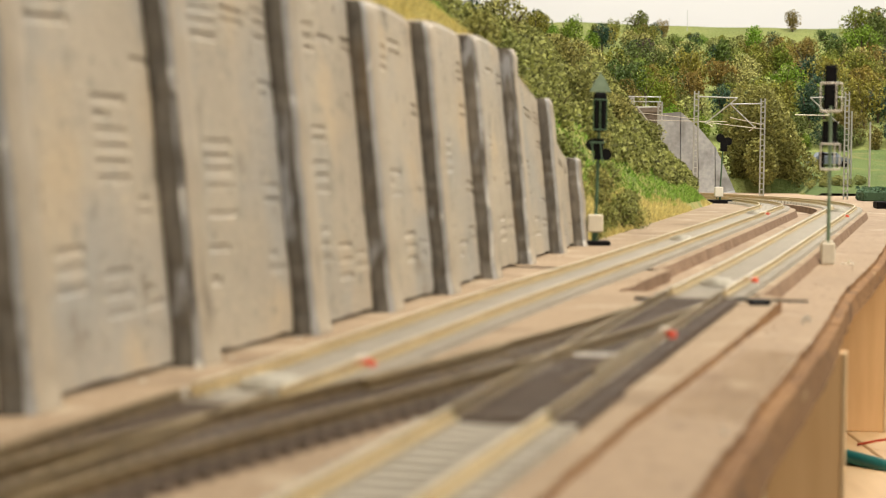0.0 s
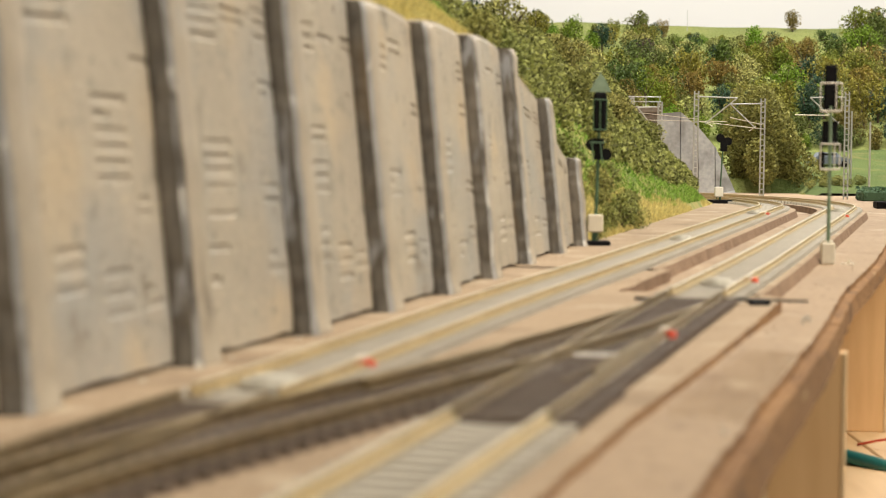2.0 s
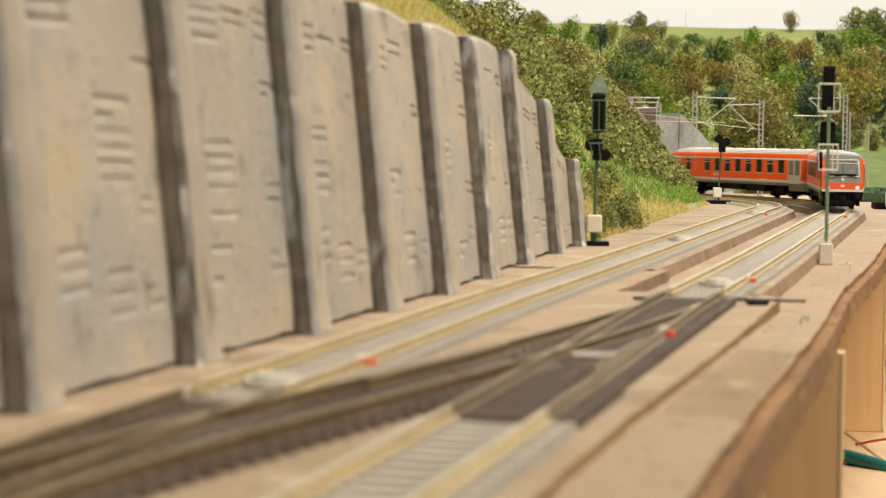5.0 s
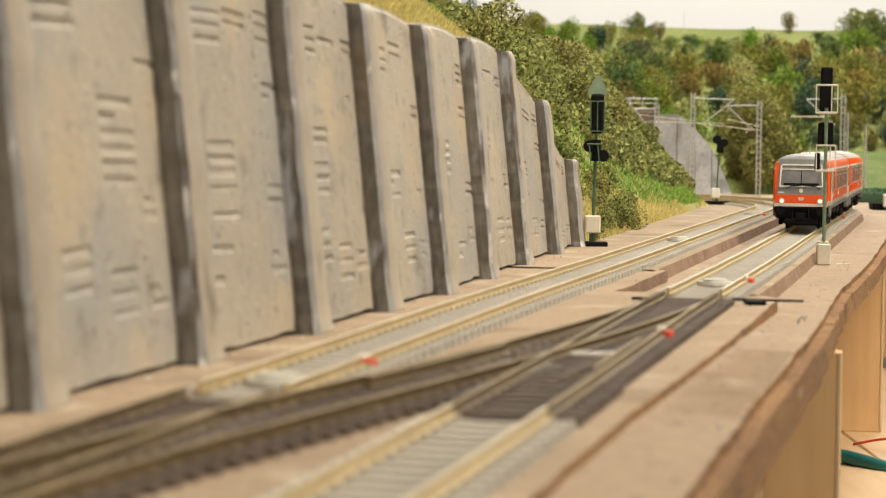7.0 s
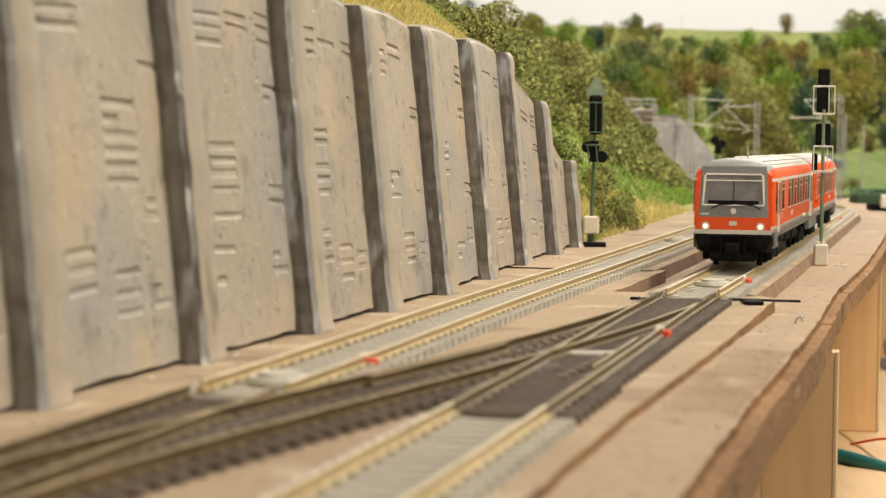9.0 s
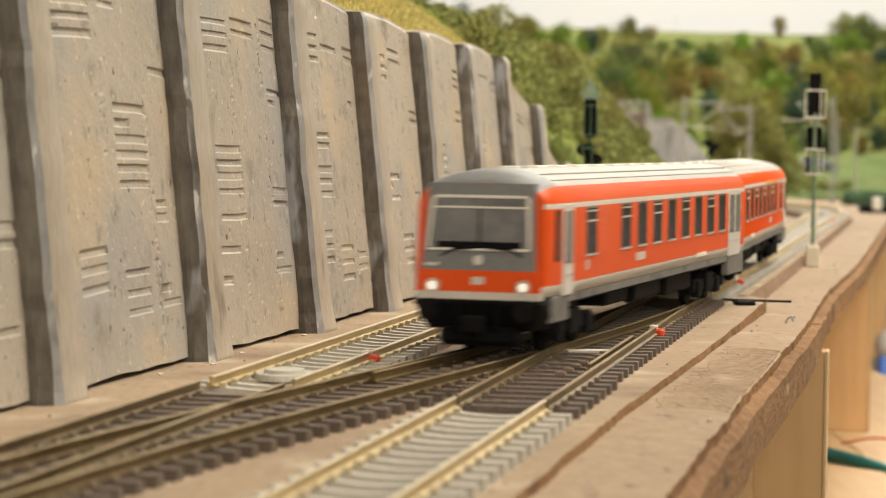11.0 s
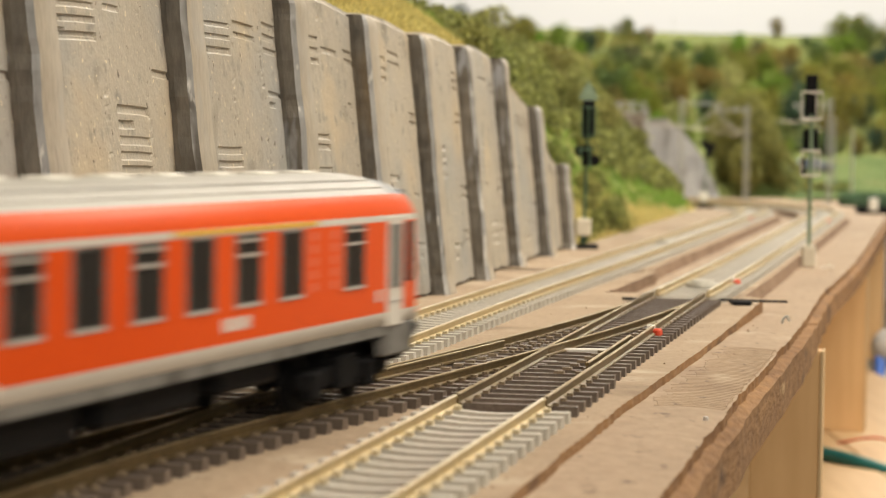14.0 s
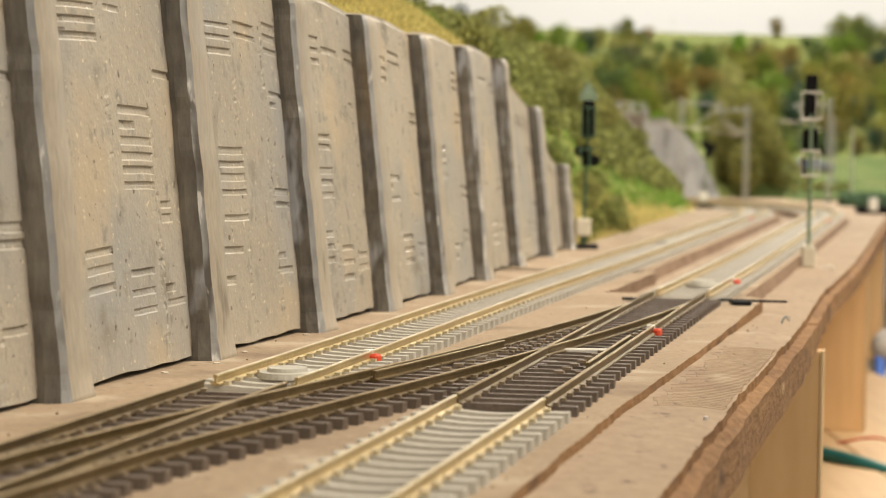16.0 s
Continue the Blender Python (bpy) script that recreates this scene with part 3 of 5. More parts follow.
def panel_mesh(bm, i, a, t, n, L, za, zb):
    slots = slot_groups(i)
    eu, ew = 0.004, 0.0022
    us = sorted({round(v, 4) for v in np.linspace(0, 1, 49)} | {round(v + e, 4) for s in slots for v in s[:2] for e in (-eu, eu)})
    ws = sorted({round(v, 4) for v in np.linspace(0, 1, 111)} | {round(s[2] + g * s[3] + e, 4) for s in slots for g in (-1, 1) for e in (-ew, ew)})
    us, ws = [u for u in us if 0 <= u <= 1], [w for w in ws if 0 <= w <= 1]
    rows = []
    for w in ws:
        row = []
        near = [s for s in slots if abs(w - s[2]) < s[3] + 0.004]
        for u in us:
            top = za + (zb - za) * u + (0.002 * math.sin(u * 3.1) if zb > 0.07 else -0.003 * math.sin(u * 3.1))
            z = BED_TOP + 0.0011 + 0.0007 * noise.noise((u * 5, i, 0)) * (1 - w) + w * (top - BED_TOP)
            d = -0.0026 - z * BATTER + 0.0003 * noise.noise((a.x * 50 + u * 4, z * 50, i)) + 0.00010 * noise.noise((u * 26, z * 300, i + 9))
            for u0, u1, wc, half, deep in near:
                if u0 - 0.001 < u < u1 + 0.001 and abs(w - wc) < half + 0.0002:
                    d -= 0.00062 * deep * (1.0 if w > wc else 0.72)
            # crumbly seams where the casting's sections meet
            seam = max(0, 1 - abs(u - 0.255 - 0.02 * noise.noise((w * 9, i, 2))) / 0.03) + 0.7 * max(0, 1 - abs(u - 0.55) / 0.02) + 0.7 * max(0, 1 - abs(u - 0.83) / 0.025)
            if seam and noise.noise((i * 2.1, w * 6, u * 3)) > -0.15:
                d -= 0.0018 * seam * max(0.0, noise.noise((u * 90, w * 75, i + 4)) - 0.12)
            if w > 0.985:
                d -= 0.0008
            p = a + t * (u * L) + n * d
            row.append(bm.verts.new((p.x, p.y, z)))
        rows.append(row)
    for r0, r1 in zip(rows, rows[1:]):
        for j in range(len(us) - 1):
            bm.faces.new((r0[j], r0[j + 1], r1[j + 1], r1[j]))
    # back and top close the slab
    back = [bm.verts.new((v.co.x - n.x * 0.010, v.co.y - n.y * 0.010, v.co.z)) for v in (rows[0][0], rows[0][-1], rows[-1][0], rows[-1][-1])]
    bm.faces.new(rows[-1] + [back[3], back[2]])
    bm.faces.new((back[0], back[2], back[3], back[1]))


def pillar_mesh(bm, i, p, t, n, top):
    rows, K = [], 60
    for k in range(K + 1):
        w = k / K
        z = BED_TOP - 0.0006 + w * (top - BED_TOP)
        o = -z * BATTER + 0.0004 * noise.noise((i * 7.1, z * 90, 0))
        wob = 0.0005 * noise.noise((i * 3.3, z * 60, 5)) + 0.0004 * noise.noise((i * 5.3, z * 260, 1))
        chip = 0.0007 * max(0, noise.noise((i * 9.1, z * 170, 7)) - 0.15)
        foot = 0.0012 * max(0, 1 - w / 0.07)
        shrink = 1.0 if w < 0.955 else 1 - ((w - 0.955) / 0.045) ** 2 * 0.8
        out = 0.0026 * (0.35 + 0.65 * shrink) + foot * 0.5
        sec = [(-0.0012, -0.0075), (-0.0006 + wob - foot, -0.0012 - chip), (0.0006 + wob * 0.8 - foot + chip, out * 0.55), (0.0020 + wob * 0.4 + chip, out), (0.0136 + foot, out), (0.0154 + foot, out * 0.6), (0.0170 + foot, -0.0075)]
        rows.append([bm.verts.new((p.x + t.x * u + n.x * (v + o), p.y + t.y * u + n.y * (v + o), z)) for u, v in sec])
    for r0, r1 in zip(rows, rows[1:]):
        for j in range(6):
            f = bm.faces.new((r0[j], r0[j + 1], r1[j + 1], r1[j]))
            # first two strips: the near side, stained and with its shade coloured in
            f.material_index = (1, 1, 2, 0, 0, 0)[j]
            f.smooth = j in (3, 4)
    bm.faces.new(rows[-1])
    bm.faces.new(rows[0])


def retaining_wall():
    wall = thing("retaining_wall", Matrix.Identity(4), "weathered grey-brown retaining wall with pillars beside the track", "retaining wall", kind="structure")
    pts = [Vector(p) for p in FEET]
    for i, p in enumerate(pts):
        if i < len(pts) - 1:
            t = (pts[i + 1] - p).normalized()
            bm = bmesh.new()
            panel_mesh(bm, i, p, t, Vector((t.y, -t.x)), (pts[i + 1] - p).length, TOPS[i], TOPS[i + 1])
            part("panel", bm, M_WALL, wall)
        t = (pts[min(i + 1, len(pts) - 1)] - pts[max(i - 1, 0)]).normalized()
        bm = bmesh.new()
        pillar_mesh(bm, i, p, t, Vector((t.y, -t.x)), TOPS[i] + 0.0012)
        part("pillar", bm, [M_RIBWALL, M_STAINSHADE, M_EDGEPILLAR], wall, "grey pillar with one side darkened by stains and painted shade")


retaining_wall()


# ---- signals and masts ----
def light_signal_right():
    x, y = 0.1690, 1.113
    s = thing("railway_signal", pose(x, y, BASE_TOP, 0, 0, -4), "tall model light signal with black heads on a green mast", "railway signal", "signals")
    bm = bmesh.new()
    box(bm, -0.0031, -0.0035, 0, 0.0031, 0.0035, 0.0096, 0.0006)
    box(bm, -0.0022, -0.0024, 0.0096, 0.0022, 0.0024, 0.0106, 0.0003)
    part("base_box", bm, M_CREAM, s, "cream plastic base box")
    bm = bmesh.new()
    rod(bm, (0, -0.0016, 0.009), (0, -0.0016, 0.070), 0.00085, 0.00075)
    part("mast", bm, M_SIGPALE, s)
    for name, x0, x1, z0, z1 in (("upper_head", -0.0030, 0.0030, 0.0685, 0.0800), ("number_box", -0.0026, 0.0026, 0.0800, 0.0882), ("lower_head", -0.0034, 0.0034, 0.0534, 0.0636), ("side_lamp", -0.0046, -0.0022, 0.0420, 0.0502)):
        bm = bmesh.new()
        box(bm, x0, -0.0008, z0, x1, 0.0014, z1, 0.0006)
        for k in range(2):
            rod(bm, ((x0 + x1) / 2, 0.0014, z0 + (z1 - z0) * (0.3 + 0.4 * k)), ((x0 + x1) / 2, 0.0030, z0 + (z1 - z0) * (0.3 + 0.4 * k)), 0.0011, n=10)
        part(name, bm, M_BLACK, s)
    for z0, z1, hw in ((0.0680, 0.0802, 0.0047), (0.0422, 0.0534, 0.0042)):
        bm = bmesh.new()
        for sx in (-hw, hw * 0.45, hw):
            rod(bm, (sx, -0.0030, z0), (sx, -0.0030, z1), 0.0003, n=6)
        for sx in (-hw, hw):
            rod(bm, (sx, -0.0030, z1), (sx * 0.7, 0.0004, z1), 0.0003, n=6)
            rod(bm, (sx, -0.0030, z0), (sx * 0.7, 0.0004, z0), 0.0003, n=6)
        for z in (z0, z1):
            rod(bm, (-hw, -0.0030, z), (hw, -0.0030, z), 0.0004, n=6)
        box(bm, -hw * 0.8, -0.0030, z0 - 0.0006, hw * 0.8, 0.0004, z0 + 0.0002)
        part("ladder_cage", bm, M_LIGHTGREY, s, "pale grey wire cage")
    bm = bmesh.new()
    box(bm, 0.006, -0.002, 0, 0.0115, 0.001, 0.0006)
    rod(bm, (0.009, 0, 0), (0.0095, 0, 0.002), 0.0005)
    part("wire_stub", bm, M_CREAM, s)


def light_signal_left():
    x, y = 0.0690, 1.170
    s = thing("railway_signal", pose(x, y, BED_TOP, 0, 0, 0), "dark green model light signal at the end of the wall", "railway signal", "signals")
    bm = bmesh.new()
    box(bm, -0.0085, -0.004, -0.0005, 0.0070, 0.004, 0.0022, 0.0004)
    part("base_plate", bm, M_BLACK, s)
    bm = bmesh.new()
    box(bm, -0.0036, -0.003, 0.0062, 0.0036, 0.002, 0.0145, 0.0006)
    part("relay_box", bm, M_CREAM, s, "cream plastic relay box")
    bm = bmesh.new()
    for sx in (-0.0012, 0.0012):
        rod(bm, (sx, 0, 0.002), (sx, 0, 0.0065), 0.0004)
    rod(bm, (0, 0.0015, 0.002), (0.0016, 0.0015, 0.070), 0.0008, 0.0007)
    part("mast", bm, M_SIGGREEN, s)
    bm = bmesh.new()
    v = [bm.verts.new(c) for c in ((-0.0036, -0.001, 0.0715), (0.0064, -0.001, 0.0715), (0.0044, -0.0008, 0.0765), (0.0014, -0.0004, 0.0805), (-0.0014, -0.0008, 0.0765),
                                   (-0.0036, 0.001, 0.0715), (0.0064, 0.001, 0.0715), (0.0044, 0.0008, 0.0765), (0.0014, 0.0004, 0.0805), (-0.0014, 0.0008, 0.0765))]
    bm.faces.new(v[:5]), bm.faces.new(v[5:])
    for i in range(5):
        bm.faces.new((v[i], v[(i + 1) % 5], v[5 + (i + 1) % 5], v[5 + i]))
    part("arrow_board", bm, M_SIGPALE, s, "grey-green pointed board")
    bm = bmesh.new()
    box(bm, -0.0018, -0.002, 0.0530, 0.0044, 0.001, 0.0715, 0.0010)
    part("signal_head", bm, M_BLACK, s)
    bm = bmesh.new()
    for sx in (-0.0018, 0.0013, 0.0044):
        rod(bm, (sx, -0.0032, 0.0540), (sx, -0.0032, 0.0680), 0.0003, n=6)
    for z in (0.0540, 0.0680):
        rod(bm, (-0.0018, -0.0032, z), (0.0044, -0.0032, z), 0.0003, n=6)
    part("ladder_cage", bm, M_SIGGREEN, s)
    bm = bmesh.new()
    for c in ((-0.0022, 0, 0.0470), (0.0044, 0, 0.0425)):
        rod(bm, (c[0], -0.0022, c[2]), (c[0], 0.001, c[2]), 0.0028, n=20)
    rod(bm, (0.001, -0.0008, 0.050), (0.001, -0.0008, 0.040), 0.0022)
    part("distant_head", bm, M_BLACK, s)
    bm = bmesh.new()
    for sx in (-0.0024, 0.0016):
        rod(bm, (sx, -0.0034, 0.0475), (sx + 0.001, -0.0034, 0.0385), 0.0003, n=6)
    rod(bm, (-0.0034, -0.0034, 0.0480), (0.0040, -0.0034, 0.0480), 0.0004, n=6)
    part("walkway_rail", bm, M_SIGGREEN, s)


def lattice_mast(x, y, height, arm, label="grey lattice overhead-line mast with bracket arms", z0=None):
    m = thing("overhead_mast", pose(x, y, BASE_TOP if z0 is None else z0, 0, 0, 0), label, "overhead mast", "overhead masts")
    w = 0.0019
    bm = bmesh.new()
    for sx in (-w, w):
        box(bm, sx - 0.0006, -0.0010, 0, sx + 0.0006, 0.0010, height)
    n = int(height / 0.0052)
    for i in range(n):
        z = (i + 0.5) / n * height
        box(bm, -w, -0.001, z - 0.0005, w, 0.001, z + 0.0005)
    part("mast", bm, M_STEEL, m)
    if arm:
        bm = bmesh.new()
        h1, h2 = height * 0.95, height * 0.70
        rod(bm, (0, 0, h1), (arm, -0.004, h1 - 0.001), 0.0006, n=6)
        rod(bm, (arm, -0.004, h1 - 0.001), (arm * 0.22, 0, h2), 0.0006, n=6)
        part("bracket_arm", bm, M_STEEL, m)
        bm = bmesh.new()
        rod(bm, (arm * 0.2, 0, h2 + 0.002), (arm * 0.42, 0.0, h2 - 0.003), 0.0004, n=6)
        part("registration_arm", bm, M_CREAM, m)
    return m


light_signal_right()
light_signal_left()
lattice_mast(0.2310, 2.345, 0.1010, 0.038)
lattice_mast(0.3030, 2.420, 0.0960, -0.032)
lattice_mast(0.3790, 2.385, 0.1030, -0.036)
lattice_mast(0.2040, 2.430, 0.0915, -0.022)
lattice_mast(0.1830, 2.520, 0.0990, 0.0)
for x, y, h in ((0.4215, 2.62, 0.072), (0.4260, 2.53, 0.060)):
    m = thing("overhead_mast", pose(x, y, -0.001), "thin pale grey mast by the meadow", "overhead mast", "overhead masts")
    bm = bmesh.new()
    rod(bm, (0, 0, -0.006), (0, 0, h + 0.008), 0.0011, 0.0009)
    part("mast", bm, M_STEEL, m)
bm = bmesh.new()
for a, b in (((0.14, 2.50, 0.078), (0.235, 2.36, 0.066)), ((0.14, 2.52, 0.0665), (0.262, 2.36, 0.064)), ((0.235, 2.36, 0.0640), (0.303, 2.42, 0.058)), ((0.262, 2.34, 0.068), (0.30, 2.40, 0.062))):
    rod(bm, a, b, 0.0003, n=5)
solid("overhead_wire", bm, M_CREAM, "thin pale overhead wires between the masts", "wire")
bm = bmesh.new()
rod(bm, (0.327, 2.37, 0.0715), (0.362, 2.37, 0.0715), 0.0005, n=6)
solid("overhead_wire", bm, M_CREAM, "short pale cantilever tube beside the mast", "wire")


def dwarf_signal():
    s = thing("railway_signal", pose(0.2145, 1.985, BASE_TOP), "small dark green signal on a thin mast", "railway signal", "signals")
    bm = bmesh.new()
    box(bm, -0.016, -0.005, 0, 0.0165, 0.005, 0.0076, 0.0004)
    part("base_plate", bm, M_BLACK, s)
    bm = bmesh.new()
    box(bm, -0.0034, -0.002, 0.0098, 0.0034, 0.002, 0.0178, 0.0006)
    part("relay_box", bm, M_WHITE, s)
    bm = bmesh.new()
    for sx in (-0.0016, 0.0016):
        rod(bm, (sx, 0, 0.007), (sx, 0, 0.0105), 0.0004)
    rod(bm, (0.0006, 0.001, 0.003), (0.003, 0.001, 0.054), 0.0006)
    part("mast", bm, M_SIGGREEN, s)
    bm = bmesh.new()
    for c in ((0.0005, 0, 0.0565), (0.0062, 0, 0.0540)):
        rod(bm, (c[0], -0.002, c[2]), (c[0], 0.001, c[2]), 0.0034, n=18)
    box(bm, 0.0004, -0.0026, 0.0460, 0.0058, 0, 0.0545, 0.0004)
    part("signal_head", bm, M_BLACK, s)


dwarf_signal()

# ---- landscape ----
def hill_z(x, y):
    u = min(1, max(0, (y - 2.98) / 0.72))
    z = 0.036 + 0.180 * (u ** 0.8)
    if x > 0.30:
        f = min(1, max(0, (y - 2.55) / 0.36))
        z = min(z, 0.036) * f + (z - min(z, 0.036)) - 0.006 * (1 - f)
    else:
        f = min(1, max(0, (y - 2.56) / 0.30))
        g = min(1, max(0, (0.30 - x) / 0.08))
        side = 0.075 + 0.05 * min(1, max(0, (y - 2.7) / 0.4))
        z = max(z * f, side * min(1, max(0, (y - 2.60) / 0.05)) * g) - 0.006 * (1 - f) * (1 - g)
    if x < 0.37 and y < 2.645:
        z = min(z, -0.016 + 0.09 * max(0, y - 2.60))
    return z + 0.006 * noise.noise((x * 9, y * 9, 0)) * min(1, max(0, (y - 2.6) * 4))


def field_mesh(name, x0, x1, y0, y1, nx, ny, fz, mats, label, category):
    vs = [(x0 + (x1 - x0) * i / nx, y0 + (y1 - y0) * j / ny, 0) for j in range(ny + 1) for i in range(nx + 1)]
    vs = [(x, y, fz(x, y)) for x, y, _ in vs]
    fs = [(j * (nx + 1) + i, j * (nx + 1) + i + 1, (j + 1) * (nx + 1) + i + 1, (j + 1) * (nx + 1) + i) for j in range(ny) for i in range(nx)]
    ob = new(name, from_arrays(name, vs, fs, mats, True))
    for p in ob.data.polygons:
        c = p.center
        p.material_index = 1 if len(ob.data.materials) > 1 and c.y < 2.98 and c.x > 0.34 else 0
    return tagged(ob, label, category, kind="structure")


field_mesh("ground_hill", -1.3, 1.7, 2.54, 3.9, 150, 90, hill_z, [M_GROUND, M_FIELD], "wooded model hillside with a green meadow at its foot", "hillside")


FX, FY = [p[0] for p in FEET], [p[1] for p in FEET]


def bank_foot(y):
    """Plan place and height where the bank begins at depth y: on the wall's top, or beyond it on the bed."""
    if y <= 1.16:
        top = float(np.interp(y, FY, TOPS))
        return float(np.interp(y, FY, FX)) - 0.0052 - top * BATTER, top - 0.0015
    k = min(1, (y - 1.16) / 0.03)
    return 0.061 - (0.0052 + 0.0036) * (1 - k) + (y - 1.16) * 0.182, 0.034 * (1 - k) + (BED_TOP - 0.0005) * k


def bank_at(y, d):
    """Place on the bank d metres behind its foot line."""
    x0, z0 = bank_foot(y)
    k = min(1, max(0, (y - 1.0) / 0.2))
    slope = 0.75 * (1 - k) + 1.30 * k
    cap = 0.104 - z0
    rise = d * slope
    if rise > cap:
        rise = cap + (rise - cap) * 0.06
    rise *= min(1, max(0, (2.03 - y) / 0.20)) ** 0.6 if y > 1.83 else 1
    bumpy = 0.004 * noise.noise((x0 * 20 - d * 26, y * 22, 2)) * min(1, d / 0.02)
    return x0 - d * 0.98, y + d * 0.19, z0 + rise + bumpy


def bank():
    ds = [0, 0.004, 0.01, 0.018, 0.028, 0.04, 0.055, 0.075, 0.10, 0.13, 0.17, 0.22, 0.30, 0.45]
    ys = np.linspace(0.28, 2.03, 150)
    vs = [bank_at(y, d) for y in ys for d in ds]
    n = len(ds)
    fs = [(i * n + j, i * n + j + 1, (i + 1) * n + j + 1, (i + 1) * n + j) for i in range(len(ys) - 1) for j in range(n - 1)]
    tagged(new("ground_bank", from_arrays("ground_bank", vs, fs, M_BANK, True)), "grassy model embankment above the wall", "embankment", kind="structure")
    # grass tufts and ivy on it
    def scatter(name, count, y0, y1, d0, d1, size, material, label, upright, keep, lift=0.0):
        p = []
        while len(p) < count:
            y, d = rng.uniform(y0, y1), d0 + (d1 - d0) * rng.uniform() ** 1.3
            if keep(y, d):
                q = bank_at(y, d)
                p.append((q[0], q[1], q[2] + rng.uniform(0, lift)))
        ob = new(name, leaves_mesh(name, np.array(p), size, material, upright))
        tagged(ob, label, "grass" if upright else "ivy", kind="stuff")
    patch = lambda y, d: noise.noise((y * 9, d * 30, 4))
    ivy_from = lambda y, d: 0.060 * max(0.05, 1 - (y - 1.2) / 0.66) + 0.010 * noise.noise((y * 16, d * 20, 8))
    scatter("straw_grass", 60000, 0.50, 1.95, 0, 0.12, 0.0023, M_GRASS, "dry yellow static grass on the bank", 0.9, lambda y, d: (y < 1.12 and (d < 0.06 or patch(y, d) < 0.1)) or d < 0.45 * ivy_from(y, d) + 0.006 * patch(y, d))
    scatter("green_grass", 52000, 0.80, 1.95, 0.004, 0.14, 0.0023, M_GREENGRASS, "fresh green static grass on the bank", 0.9, lambda y, d: patch(y + 3, d) > (0.0 if y < 1.1 else -0.6) and d > 0.34 * ivy_from(y, d) + 0.006 * patch(y * 3, 0.2))
    scatter("ivy", 64000, 1.00, 2.00, 0.014, 0.17, 0.0021, M_IVY, "small-leaved olive ivy over the bank", 0.0, lambda y, d: y > 1.06 and d > ivy_from(y, d) and noise.noise((y * 30, d * 60, 8)) > -0.3, 0.012)


bank()


# ---- trees ----
def crown_points(n, w, h, lumps, seed):
    r = np.random.default_rng(seed)
    c = r.normal(size=(lumps, 3))
    c /= np.linalg.norm(c, axis=1)[:, None]
    c *= r.uniform(0.25, 0.72, (lumps, 1))
    c[:, 2] = np.abs(c[:, 2]) * 1.1 - 0.35
    rad = r.uniform(0.28, 0.52, lumps)
    k = r.integers(0, lumps, n)
    v = r.normal(size=(n, 3))
    v /= np.linalg.norm(v, axis=1)[:, None]
    p = c[k] + v * (rad[k] * r.uniform(0.72, 1.0, n))[:, None]
    p[:, 0] *= w / 2
    p[:, 1] *= w / 2
    p[:, 2] = (p[:, 2] + 0.62) * h / 1.5
    return p


def tree(seed, material, n=1500, leaf=0.0017, label="", w=0.046, h=0.048, trunk=0.014):
    t = thing("tree", pose(0, 0, 0), label, "tree", "trees on the hill")
    bm = bmesh.new()
    r = random.Random(seed)
    rod(bm, (0, 0, -0.004), (0, 0, trunk + h * 0.25), 0.0016, 0.0009, 7)
    for i in range(5):
        a = i * 1.256 + r.uniform(-0.4, 0.4)
        rod(bm, (0, 0, trunk * 0.7 + i * 0.0015), (math.cos(a) * w * 0.3, math.sin(a) * w * 0.3, trunk + h * r.uniform(0.3, 0.6)), 0.0008, 0.0003, 5)
    part("trunk", bm, M_TRUNK, t)
    p = crown_points(n, w, h, 9, seed)
    p[:, 2] += trunk * 0.6
    ob = new("crown", leaves_mesh("crown", p, leaf, material))
    ob.parent = t
    return t


